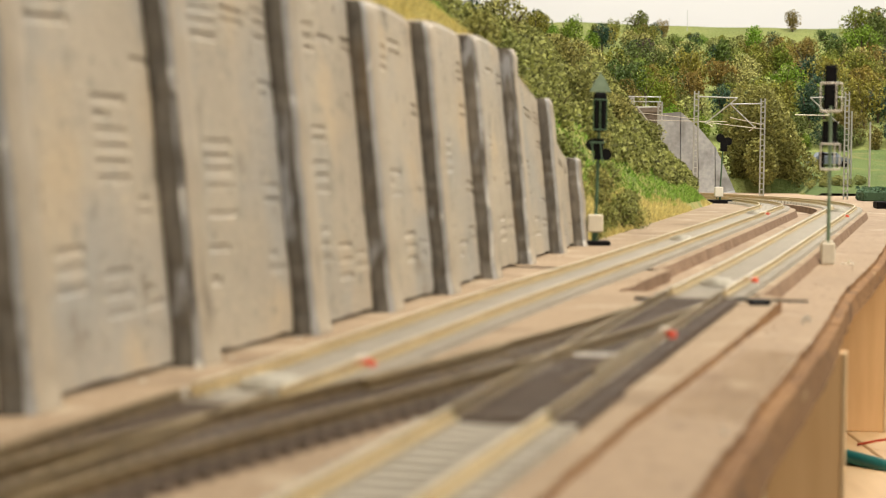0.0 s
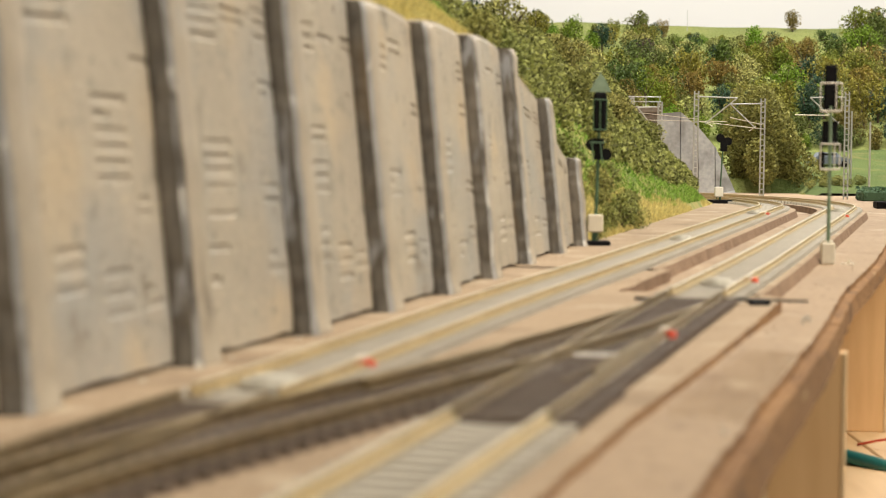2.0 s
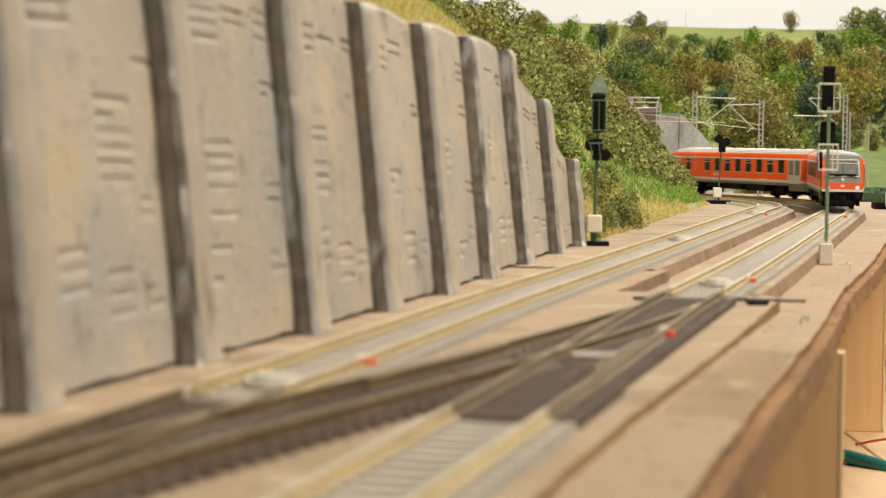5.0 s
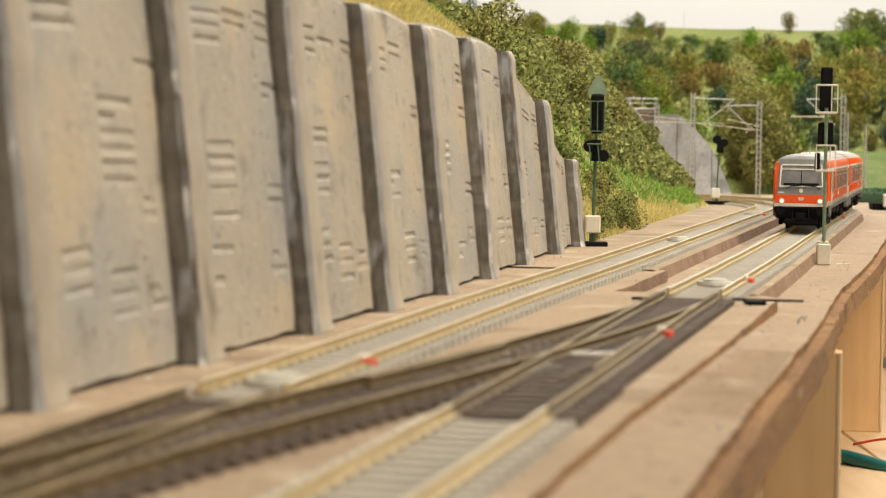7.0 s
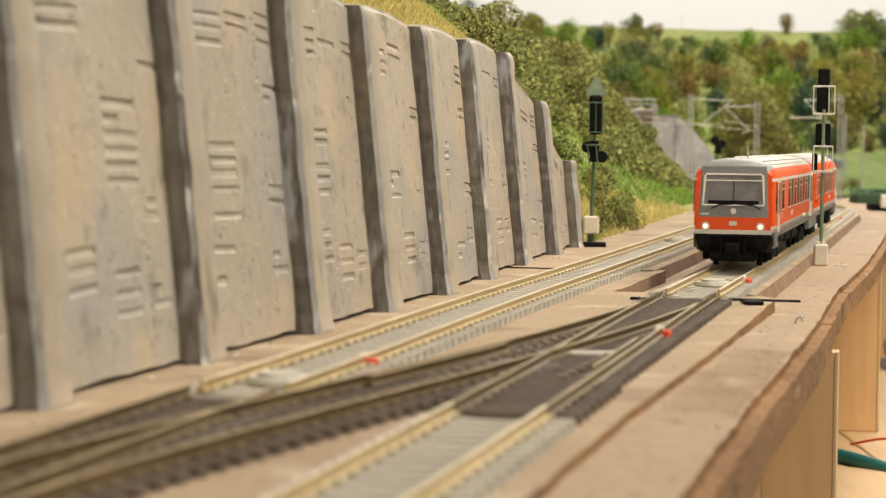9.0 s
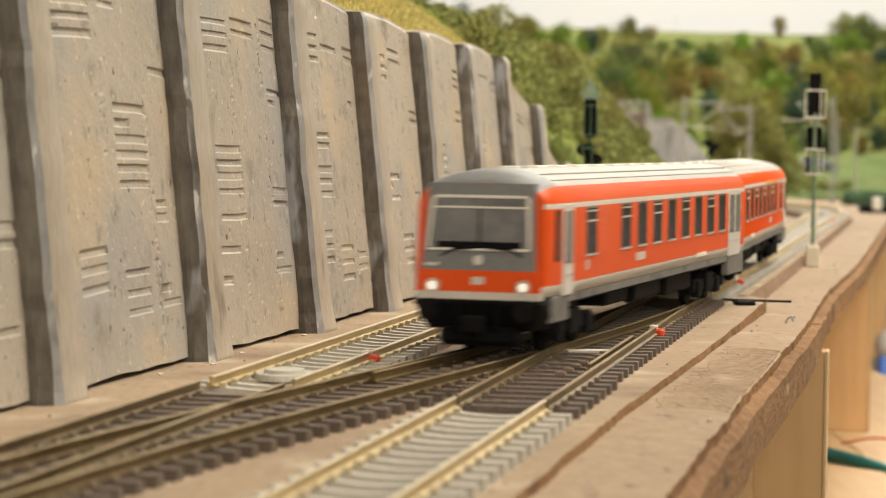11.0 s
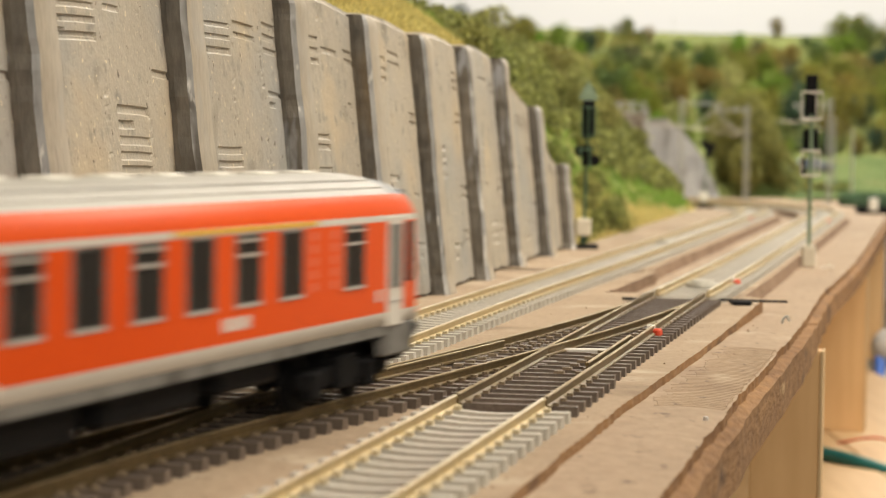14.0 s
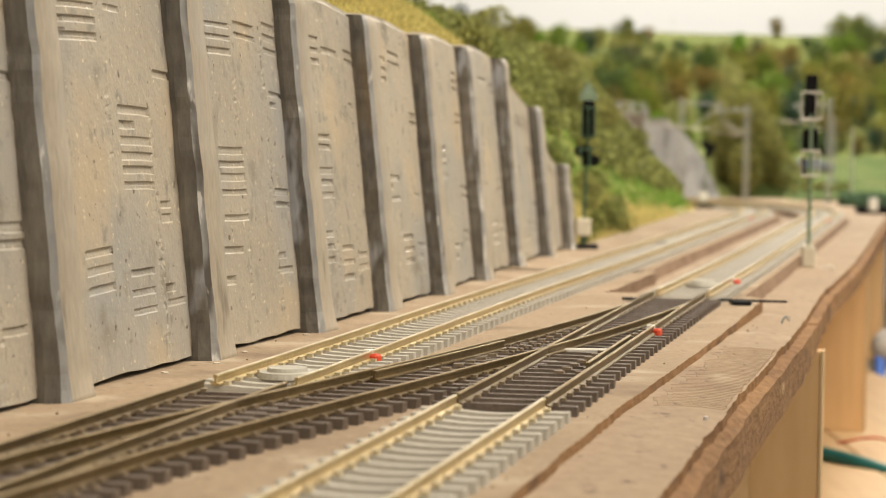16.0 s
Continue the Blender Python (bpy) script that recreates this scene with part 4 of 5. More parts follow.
def woods():
    kinds = [tree(s, M_LEAF, 1700, 0.0017, "leafy model tree on the hillside", w, h, tr) for s, w, h, tr in ((1, 0.050, 0.052, 0.010), (2, 0.044, 0.058, 0.014), (3, 0.058, 0.046, 0.008), (4, 0.040, 0.042, 0.006))]
    kinds += [tree(5, M_DARKLEAF, 1500, 0.0017, "dark green model tree on the hillside", 0.048, 0.056, 0.012), tree(6, M_IVY, 1900, 0.0017, "rounded olive model bush", 0.052, 0.044, 0.003)]
    beech = tree(7, M_PURPLE, 1900, 0.0017, "dark purple-brown leafed model tree", 0.058, 0.052, 0.010)
    beech.matrix_basis = pose(0.262, 3.36, hill_z(0.262, 3.36) - 0.004)
    used, first = [], set()
    r = random.Random(11)
    spots = [(0.098, 3.25, 0.95, 1), (0.500, 3.66, 0.72, 1), (0.585, 3.62, 1.15, 0), (0.27, 3.64, 0.9, 0), (0.205, 3.60, 0.6, 3), (0.36, 3.40, 0.6, 4), (0.165, 3.5, 0.6, 3), (0.530, 3.58, 0.5, 0), (0.610, 3.54, 1.3, 2), (0.645, 3.48, 1.2, 1), (0.565, 3.44, 1.25, 0), (0.62, 3.36, 1.2, 4), (0.675, 3.56, 1.3, 0), (0.50, 3.50, 0.4, 2)]
    # the edge of the wood behind the meadow
    spots += [(0.415 + 0.0225 * k, 3.005 + 0.035 * (k % 3), 1.0 + 0.3 * ((k * 7) % 5) / 4, (0, 4, 2, 0, 1, 4, 2)[k % 7]) for k in range(14)]
    spots += [(0.425 + 0.021 * k, 2.982 + 0.006 * (k % 2), 0.62 + 0.08 * (k % 3), (3, 4, 3, 5)[k % 4]) for k in range(10)]
    tries = 0
    while len(spots) < 330 and tries < 30000:
        tries += 1
        y = r.uniform(2.70, 3.60)
        x = y * r.uniform(-0.02, 0.24)
        if x > 0.27 and y < 2.97:
            continue
        if any((x - a) ** 2 + ((y - b) * 0.8) ** 2 < 0.0235 ** 2 for a, b, _, _ in spots):
            continue
        if x > 0.205 and x < 0.31 and y < 2.72:
            continue
        # the wood stays below the meadow on the crest, and leaves one clearing
        if 0.056 < x / y < 0.068 and 3.16 < y < 3.42:
            continue
        room_up = 0.045 + (0.0480 if x / y < 0.085 else 0.0447) * y - hill_z(x, y)
        s = min(r.uniform(0.75, 1.3), room_up / 0.046) if 0.035 < x / y < 0.162 else r.uniform(0.8, 1.3)
        if s < 0.2:
            continue
        spots.append((x, y, s, r.choice((0, 0, 1, 2, 2, 3, 4, 5, 5))))
    for x, y, s, k in spots:
        m = pose(x, y, hill_z(x, y) - 0.003, r.uniform(-5, 5), r.uniform(-5, 5), r.uniform(0, 360))
        ob = kinds[k] if k not in first else copy_thing(kinds[k], m)
        first.add(k)
        ob.scale = (s, s, s * r.uniform(0.9, 1.1))
        ob.matrix_basis = m @ Matrix.Diagonal((*ob.scale, 1))
    # bushes along the top and foot of the bank
    for y, d, s, k in ((1.18, 0.050, 0.80, 5), (1.28, 0.062, 0.9, 5), (1.10, 0.030, 0.62, 5), (1.36, 0.018, 0.52, 5), (1.30, 0.006, 0.42, 5), (1.42, 0.05, 0.7, 5), (1.55, 0.055, 0.8, 5), (1.70, 0.05, 0.7, 5), (1.84, 0.040, 0.55, 5), (1.46, 0.085, 0.9, 5), (1.15, 0.022, 0.5, 5), (1.62, 0.075, 0.8, 5), (1.34, 0.030, 0.6, 5), (1.35, 0.004, 0.62, 5), (1.40, 0.003, 0.50, 5), (1.38, 0.016, 0.66, 5), (1.44, 0.010, 0.42, 5), (1.22, 0.075, 0.7, 4), (1.78, 0.055, 0.6, 5), (1.66, 0.03, 0.45, 5), (1.24, 0.004, 0.36, 5), (1.27, 0.018, 0.46, 5), (1.33, 0.014, 0.40, 5), (1.50, 0.036, 0.55, 5), (1.72, 0.022, 0.40, 5), (1.80, 0.018, 0.36, 5), (1.20, 0.034, 0.52, 5)):
        q = bank_at(y, d)
        ob = copy_thing(kinds[5], pose(q[0], q[1], q[2] - 0.006, 0, 0, r.uniform(0, 360)))
        ob.scale = (s, s, s)
        tagged(ob, "rounded olive model bush on the bank", "bush", "bushes on the bank")
    for x, y, s in ((0.392, 2.60, 0.34), (0.404, 2.61, 0.42), (0.417, 2.60, 0.36), (0.430, 2.62, 0.40), (0.366, 2.585, 0.36), (0.378, 2.60, 0.30)):
        ob = copy_thing(kinds[5], pose(x, y, hill_z(x, y) - 0.004, 0, 0, r.uniform(0, 360)))
        ob.scale = (s, s, s)
        tagged(ob, "low olive model bush at the meadow's edge", "bush", "bushes by the meadow")
    for m, s in ((pose(0.345, 2.66, -0.012), 1.0),):
        # tall ivy-grown mound beside the concrete wall
        p = crown_points(34000, 0.120, 0.165, 20, 77)
        # the mound falls off towards the meadow
        p[:, 2] *= np.interp(p[:, 0], (-0.06, -0.035, -0.004, 0.015, 0.034, 0.06), (0.82, 0.84, 0.74, 0.58, 0.42, 0.30))
        t = thing("bush", m, "tall ivy-grown mound beside the concrete wall", "bush")
        ob = new("leaves", leaves_mesh("leaves", p, 0.0021, M_MOUND))
        ob.parent = t
        bm = bmesh.new()
        ball(bm, (-0.012, 0.01, 0.040), 0.026, (1, 0.8, 1.5))
        part("core", bm, M_TRUNK, t)


woods()


def concrete_wall():
    w = thing("concrete_wall", pose(0, 0, 0), "pale concrete wing wall below the bridge", "concrete wall", kind="structure")
    prof = [(0.220, 0.0740), (0.243, 0.0760), (0.262, 0.0600), (0.280, 0.0400), (0.302, -0.006)]
    for i in range(len(prof) - 1):
        (x0, z0), (x1, z1) = prof[i], prof[i + 1]
        bm = bmesh.new()
        v = [bm.verts.new(c) for c in ((x0, 2.620, -0.010), (x1 - 0.0008, 2.620, -0.010), (x1 - 0.0008, 2.632, z1), (x0, 2.632, z0), (x0, 2.66, -0.010), (x1 - 0.0008, 2.66, -0.010), (x1 - 0.0008, 2.66, z1), (x0, 2.66, z0))]
        for f in ((0, 1, 2, 3), (5, 4, 7, 6), (3, 2, 6, 7), (4, 0, 3, 7), (1, 5, 6, 2)):
            bm.faces.new([v[k] for k in f])
        part("panel", bm, M_CONCRETE, w)
    bm = bmesh.new()
    box(bm, 0.196, 2.640, -0.01, 0.2195, 2.70, 0.0745, 0.001)
    part("abutment", bm, M_STONE, w, "brown stone abutment")
    b = thing("road_bridge", pose(0, 0, 0), "small concrete bridge with thin railings", "bridge")
    bm = bmesh.new()
    box(bm, 0.10, 2.635, 0.0748, 0.2235, 2.70, 0.0815, 0.001)
    part("deck", bm, M_STONE, b)
    bm = bmesh.new()
    for z in (0.0865, 0.0915):
        rod(bm, (0.10, 2.64, z), (0.2225, 2.64, z), 0.0006, n=5)
    for i in range(9):
        rod(bm, (0.102 + i * 0.0149, 2.64, 0.0815), (0.102 + i * 0.0149, 2.64, 0.0925), 0.0005, n=5)
    part("railing", bm, M_STEEL, b)


concrete_wall()


def parked_car():
    c = thing("car", pose(0.4200, 2.760, hill_z(0.4200, 2.760) - 0.0010, 0, 0, 8), "small grey-blue model car parked on the meadow", "car")
    bm = bmesh.new()
    prof = [(-0.024, 0.003), (-0.0245, 0.009), (-0.018, 0.0105), (-0.012, 0.0155), (0.006, 0.0155), (0.0115, 0.0105), (0.0215, 0.009), (0.0235, 0.006), (0.023, 0.003)]
    v = [[bm.verts.new((x, s * (0.0095 if z < 0.0106 else 0.0078), z)) for x, z in prof] for s in (-1, 1)]
    for i in range(len(prof)):
        j = (i + 1) % len(prof)
        bm.faces.new((v[0][i], v[0][j], v[1][j], v[1][i]))
    bm.faces.new(v[0]), bm.faces.new(v[1])
    part("body", bm, M_CARPAINT, c)
    for s in (-1, 1):
        bm = bmesh.new()
        box(bm, -0.0115, s * 0.0086 - 0.0003, 0.0108, 0.0055, s * 0.0086 + 0.0003, 0.0146, 0.0004)
        part("side_window", bm, M_PANE, c)
        for x in (-0.0145, 0.0145):
            bm = bmesh.new()
            rod(bm, (x, s * 0.0075, 0.0036), (x, s * 0.0098, 0.0036), 0.0036, n=16)
            part("wheel", bm, M_BLACK, c)


parked_car()


for x, h in ((0.345, 0.030), (0.318, 0.018)):
    bm = bmesh.new()
    rod(bm, (0, 0, -0.004), (0, 0, h), 0.0006, 0.0004, 6)
    solid("hilltop_pole", bm, M_STEEL, "thin pole on the hilltop", "pole", m=pose(x, 3.66, hill_z(x, 3.66)), group="hilltop poles")


# ---- railcar ----
HALF = 0.1260
PROFILE = [(0.0162, 0.0131), (0.0165, 0.0154), (0.0165, 0.0318), (0.0164, 0.0329), (0.0158, 0.0350), (0.0145, 0.0366), (0.0120, 0.0382), (0.0085, 0.0394), (0.0045, 0.0401), (0, 0.0403)]
BANDS = [1, 0, 1, 0, 0, 2, 2, 2, 2]  # 0 red, 1 light grey, 2 roof grey


def body_shell(car):
    """Lofted body: flat inner end at -x, rounded raked cab at +x."""
    bm = bmesh.new()
    xs = [(-HALF, 1.0, 0.0), (0.108, 1.0, 0.0), (0.1175, 0.985, 0.0006), (0.1225, 0.955, 0.0016), (0.1255, 0.905, 0.0030)]
    rings = []
    for x, w, drop in xs:
        ring = []
        for y, z in PROFILE:
            f = max(0, (z - 0.033) / 0.0073)
            ring.append((x - (0.0035 if x > 0.12 else 0) * max(0, (z - 0.022) / 0.018), y * w, z - drop * f))
        ring = [bm.verts.new((a, -b, c)) for a, b, c in ring] + [bm.verts.new((a, b, c)) for a, b, c in reversed(ring[:-1])]
        rings.append(ring)
    n = len(rings[0])
    for k, (a, b) in enumerate(zip(rings, rings[1:])):
        for j in range(n - 1):
            f = bm.faces.new((a[j], b[j], b[j + 1], a[j + 1]))
            band = BANDS[j] if j < 9 else BANDS[n - 2 - j]
            f.material_index = 3 if (k >= 1 and band == 2) else band
            f.smooth = True
        bm.faces.new((a[n - 1], b[n - 1], b[0], a[0])).material_index = 4
    bm.faces.new(rings[0]).material_index = 0
    bm.faces.new(rings[-1]).material_index = 0
    return part("body", bm, [M_RED, M_LIGHTGREY, M_ROOF, M_CABGREY, M_BLACK], car)


def plate(x0, z0, x1, z1, side, out0, out1, bevel=0.0):
    """A small flat box on the side wall; side -1 is the right-hand wall."""
    bm = bmesh.new()
    ya, yb = sorted((side * (0.0165 + out0), side * (0.0165 + out1)))
    box(bm, x0, ya, z0, x1, yb, z1, bevel)
    return bm


def window(car, xc, side, vent, w=0.0092, z0=0.0212, z1=0.0313, pane=None):
    fr = bmesh.new()
    y0, y1 = sorted((side * 0.0164, side * 0.01672))
    t = 0.00045
    for a in ((xc - w / 2 - t, z0 - t, xc + w / 2 + t, z0), (xc - w / 2 - t, z1, xc + w / 2 + t, z1 + t), (xc - w / 2 - t, z0, xc - w / 2, z1), (xc + w / 2, z0, xc + w / 2 + t, z1)):
        box(fr, a[0], y0, a[1], a[2], y1, a[3])
    win = part("window", fr, M_SKIRT, car)
    part("window_sill", plate(xc - w / 2 - 0.0005, z0 - 0.0007, xc + w / 2 + 0.0005, z0 - 0.0002, side, -0.0001, 0.0004), M_SILVER, win)
    part("pane", plate(xc - w / 2, z0, xc + w / 2, z1, side, -0.0006, 0.00008), pane or M_PANE, win)
    if vent:
        part("vent_bar", plate(xc - w / 2 - 0.0003, z1 - 0.0031, xc + w / 2 + 0.0003, z1 - 0.0026, side, 0, 0.00045), M_SILVER, win)
        part("vent_bar", plate(xc - w / 2 - 0.0003, z1 - 0.0008, xc + w / 2 + 0.0003, z1 - 0.0004, side, 0, 0.00045), M_SILVER, win)


def door(car, xc, side, w, leaves):
    d = part("door", plate(xc - w / 2, 0.0128, xc + w / 2, 0.0326, side, -0.0004, 0.00022, 0.0001), M_LIGHTGREY, car, "light grey door")
    for i in range(leaves):
        x = xc + (i - (leaves - 1) / 2) * w / leaves
        part("pane", plate(x - w / leaves * 0.36, 0.0198, x + w / leaves * 0.36, 0.0312, side, 0, 0.0004), M_DOORPANE, d)
        part("step_line", plate(x - w / leaves * 0.40, 0.0172, x + w / leaves * 0.40, 0.0175, side, 0, 0.0004), M_SILVER, d)


def bars(car, x, z, side, n, w, h, gap, material=None):
    bm = bmesh.new()
    ya, yb = sorted((side * 0.0163, side * 0.01662))
    for i in range(n):
        box(bm, x + i * (w + gap), ya, z, x + i * (w + gap) + w, yb, z + h)
    part("lettering", bm, material or M_LIGHTGREY, car, "small pale lettering as bars")


def bogie(car, x):
    bm = bmesh.new()
    for s in (-1, 1):
        box(bm, x - 0.020, s * 0.0118 - 0.0012, 0.0038, x + 0.020, s * 0.0118 + 0.0012, 0.0072, 0.0005)
        box(bm, x - 0.005, s * 0.0122 - 0.0018, 0.003, x + 0.005, s * 0.0122 + 0.0018, 0.0090, 0.0005)
        for k in (-0.0145, 0.0145):
            box(bm, x + k - 0.003, s * 0.0126 - 0.0014, 0.0022, x + k + 0.003, s * 0.0126 + 0.0014, 0.0070, 0.0005)
    box(bm, x - 0.006, -0.0118, 0.005, x + 0.006, 0.0118, 0.0125, 0.0005)
    b = part("bogie", bm, M_BLACK, car)
    for k in (-0.0145, 0.0145):
        bm = bmesh.new()
        for s in (-1, 1):
            rod(bm, (x + k, s * 0.0078, 0.0050), (x + k, s * 0.0098, 0.0050), 0.0050, n=20)
        rod(bm, (x + k, -0.009, 0.0050), (x + k, 0.009, 0.0050), 0.0010)
        part("wheelset", bm, M_BLACK, b)


def cab_face(car):
    x = 0.1256
    lean = lambda z: -0.0035 * max(0, (z - 0.022) / 0.018)

    def panel(y0, z0, y1, z1, o0, o1, top=1.0):
        bm = bmesh.new()
        v = []
        for o in (o0, o1):
            for y, z in ((y0, z0), (y1, z0), (y1 * top, z1), (y0 * top, z1)):
                v.append(bm.verts.new((x + lean(z) + o, y, z)))
        for f in ((0, 1, 2, 3), (4, 5, 6, 7), (0, 1, 5, 4), (1, 2, 6, 5), (2, 3, 7, 6), (3, 0, 4, 7)):
            bm.faces.new([v[k] for k in f])
        return bm
    front = part("cab_front", panel(-0.0136, 0.0186, 0.0136, 0.0372, -0.002, 0.0003, 0.93), M_CABGREY, car, "slate grey cab front panel")
    part("windscreen", panel(-0.0118, 0.0232, 0.0118, 0.0340, 0.0002, 0.0005, 0.95), M_SCREEN, front)
    for a in ((-0.0122, 0.0228, 0.0122, 0.0233), (-0.0108, 0.0340, 0.0108, 0.0346), (-0.0116, 0.0318, 0.0116, 0.0322)):
        part("screen_frame", panel(*a, 0.0003, 0.0009), M_WHITE, front, "pale windscreen surround")
    for s in (-1, 1):
        bm = bmesh.new()
        v = []
        for o in (0.0003, 0.0009):
            for y, z in ((s * 0.0118, 0.0230), (s * 0.0123, 0.0236), (s * 0.0118, 0.0337), (s * 0.0108, 0.0346)):
                v.append(bm.verts.new((x + lean(z) + o, y, z)))
        for f in ((0, 1, 2, 3), (4, 5, 6, 7), (0, 1, 5, 4), (1, 2, 6, 5), (2, 3, 7, 6), (3, 0, 4, 7)):
            bm.faces.new([v[k] for k in f])
        part("screen_frame", bm, M_WHITE, front)
        bm = bmesh.new()
        rod(bm, (x + 0.0010, s * 0.0008 + 0.001, 0.0236), (x + 0.0010, s * 0.0066 + 0.001, 0.0231), 0.00028, n=6)
        rod(bm, (x + 0.0010, s * 0.0066 + 0.001, 0.0233), (x + 0.0010, s * 0.0096 + 0.001, 0.0216), 0.0002, n=6)
        part("wiper", bm, M_BLACK, front)
        bm = bmesh.new()
        rod(bm, (x - 0.002, s * 0.0108, 0.0152), (x + 0.0009, s * 0.0108, 0.0152), 0.0016, n=20)
        lampring = part("headlight", bm, M_SILVER, car, "round headlight")
        bm = bmesh.new()
        rod(bm, (x + 0.0008, s * 0.0108, 0.0152), (x + 0.00125, s * 0.0108, 0.0152), 0.0009, n=20)
        part("lens", bm, M_LAMP, lampring)
        bm = bmesh.new()
        rod(bm, (x - 0.001, s * 0.0112, 0.0102), (x + 0.0022, s * 0.0112, 0.0102), 0.0012, n=12)
        rod(bm, (x + 0.0022, s * 0.0112, 0.0102), (x + 0.0030, s * 0.0112, 0.0102), 0.0024, n=18)
        part("buffer", bm, M_BLACK, car)
    part("screen_post", panel(-0.0002, 0.0233, 0.0002, 0.0318, 0.0004, 0.0007), M_BLACK, front, "thin dark centre post")
    part("driver_desk", panel(-0.0100, 0.0233, 0.0100, 0.0247, 0.0004, 0.0006), M_BLACK, front)
    part("red_band", panel(-0.0149, 0.0140, 0.0149, 0.0186, -0.002, 0.0004, 0.97), M_RED, car)
    part("grey_band", panel(-0.0150, 0.0124, 0.0150, 0.0140, -0.002, 0.0005), M_LIGHTGREY, car)
    bm = bmesh.new()
    rod(bm, (x, 0, 0.0208), (x + 0.0007, 0, 0.0208), 0.0011, n=18)
    part("spotlight", bm, M_WHITE, car, "small round centre lamp")
    part("front_badge", panel(-0.0015, 0.0156, 0.0015, 0.0172, 0.0003, 0.0007), M_LIGHTGREY, car)
    part("front_lettering", panel(-0.0128, 0.0194, -0.0095, 0.0201, 0.0003, 0.0006), M_LIGHTGREY, car, "pale lettering as a bar")
    bm = bmesh.new()
    vs = box(bm, 0.1130, -0.0155, 0.0058, 0.1265, 0.0155, 0.0126, 0.0010)
    for v in bm.verts:
        if v.co.z < 0.008 and v.co.x > 0.12:
            v.co.x -= 0.003
            v.co.y *= 0.86
    box(bm, 0.118, -0.0095, 0.0024, 0.1255, 0.0095, 0.0064, 0.0012)
    part("bumper", bm, M_BLACK, car, "black front bumper and apron")
    bm = bmesh.new()
    box(bm, 0.1255, -0.0012, 0.0060, 0.1310, 0.0012, 0.0088, 0.0004)
    box(bm, 0.1295, -0.0028, 0.0055, 0.1315, 0.0028, 0.0092, 0.0004)
    rod(bm, (0.126, 0.0045, 0.0110), (0.1275, 0.0047, 0.0060), 0.0004, n=6)
    rod(bm, (0.126, -0.0045, 0.0110), (0.1275, -0.0047, 0.0060), 0.0004, n=6)
    part("coupling", bm, M_BLACK, car)


def railcar(label, rear):
    car = thing("railcar", pose(0, 0, 0), label, "railcar", "railcar set")
    body_shell(car)
    cab_face(car)
    for x in (-0.082, 0.084):
        bogie(car, x)
    L = 2 * HALF
    xq = lambda q: -HALF + q * L
    for side in (-1, 1):
        # seen from its other side, each car has the layout of its partner
        end = rear if side == (-1 if rear else 1) else not rear
        for k in range(8):
            window(car, (-0.0780 + 0.0183 * k) if end else (-0.0867 + 0.01865 * k), side, k % 2 == (0 if end else 1))
        window(car, 0.0800, side, True)
        door(car, 0.1045, side, 0.0108, 1)
        # columns of small pictograms beside the windows
        for x, n in (((-0.0690, 5), (0.0605, 5), (0.0700, 5)) if end else ((0.0665, 5), (-0.0775, 5))):
            bm = bmesh.new()
            ya, yb = sorted((side * 0.0163, side * 0.01660))
            for i in range(n):
                box(bm, x - 0.0009, ya, 0.0212 + i * 0.0021, x + 0.0009, yb, 0.0226 + i * 0.0021)
            part("pictogram_column", bm, M_PICTO, car, "column of small pale squares")
        if end:
            window(car, -0.1028, side, True, 0.0076, 0.0205, 0.0313, M_FROST)
            part("vent_slot", plate(-0.1082, 0.0178, -0.0974, 0.0190, side, -0.0004, 0.0002), M_BLACK, car)
        else:
            door(car, -0.1082, side, 0.0205, 2)
        if rear:
            part("class_stripe", plate(0.004, 0.0321, 0.062, 0.0328, side, -0.0004, 0.00012), M_YELLOW, car, "yellow first class stripe")
        # cab side window
        part("cab_side_window", plate(0.1125, 0.0205, 0.1172, 0.0315, side, -0.0030, 0.00005), M_PANE, car)
        bars(car, (0.022 if rear else 0.021), 0.0172, side, 7, 0.0011, 0.0020, 0.0005)
        part("white_plate", plate(-0.062, 0.0147, -0.048, 0.0157, side, -0.0002, 0.0003), M_WHITE, car)
        bars(car, xq(0.87 if rear else 0.83) - 0.001, 0.0175, side, 2, 0.0010, 0.0022, 0.0005)
        # sill and end skirts
        part("sill", plate(-0.100, 0.0112, 0.100, 0.0131, side, -0.0022, -0.0004), M_SKIRT, car, "dark grey sill")
        part("skirt", plate(-HALF, 0.0070, -0.099, 0.0131, side, -0.0024, -0.0001, 0.0004), M_SKIRT, car, "dark grey end skirt")
        part("skirt", plate(0.101, 0.0072, 0.1185, 0.0131, side, -0.0030, -0.0003, 0.0004), M_SKIRT, car, "dark grey end skirt")
    for x0, x1, z in ((-0.055, -0.020, 0.0055), (-0.012, 0.020, 0.0062), (0.028, 0.052, 0.0070)):
        bm = bmesh.new()
        box(bm, x0, -0.0135, z, x1, 0.0135, 0.0125, 0.0008)
        part("machinery_box", bm, M_BLACK, car)
    bm = bmesh.new()
    box(bm, -HALF + 0.004, -0.0150, 0.0105, 0.110, 0.0150, 0.0131)
    part("underframe", bm, M_BLACK, car, "dark underframe")
    for i in range(11):
        bm = bmesh.new()
        x = xq(0.09 + 0.078 * i)
        box(bm, x - 0.0042, -0.0022, 0.0396, x + 0.0042, 0.0022, 0.0407, 0.0003)
        part("roof_vent", bm, M_WHITE, car)
    for s in (-1, 1):
        for y, z in ((0.0100, 0.0391), (0.0128, 0.0378)):
            bm = bmesh.new()
            rod(bm, (-HALF + 0.002, s * y, z), (0.106, s * y, z), 0.00022, n=5)
            part("roof_rib", bm, M_ROOF, car)
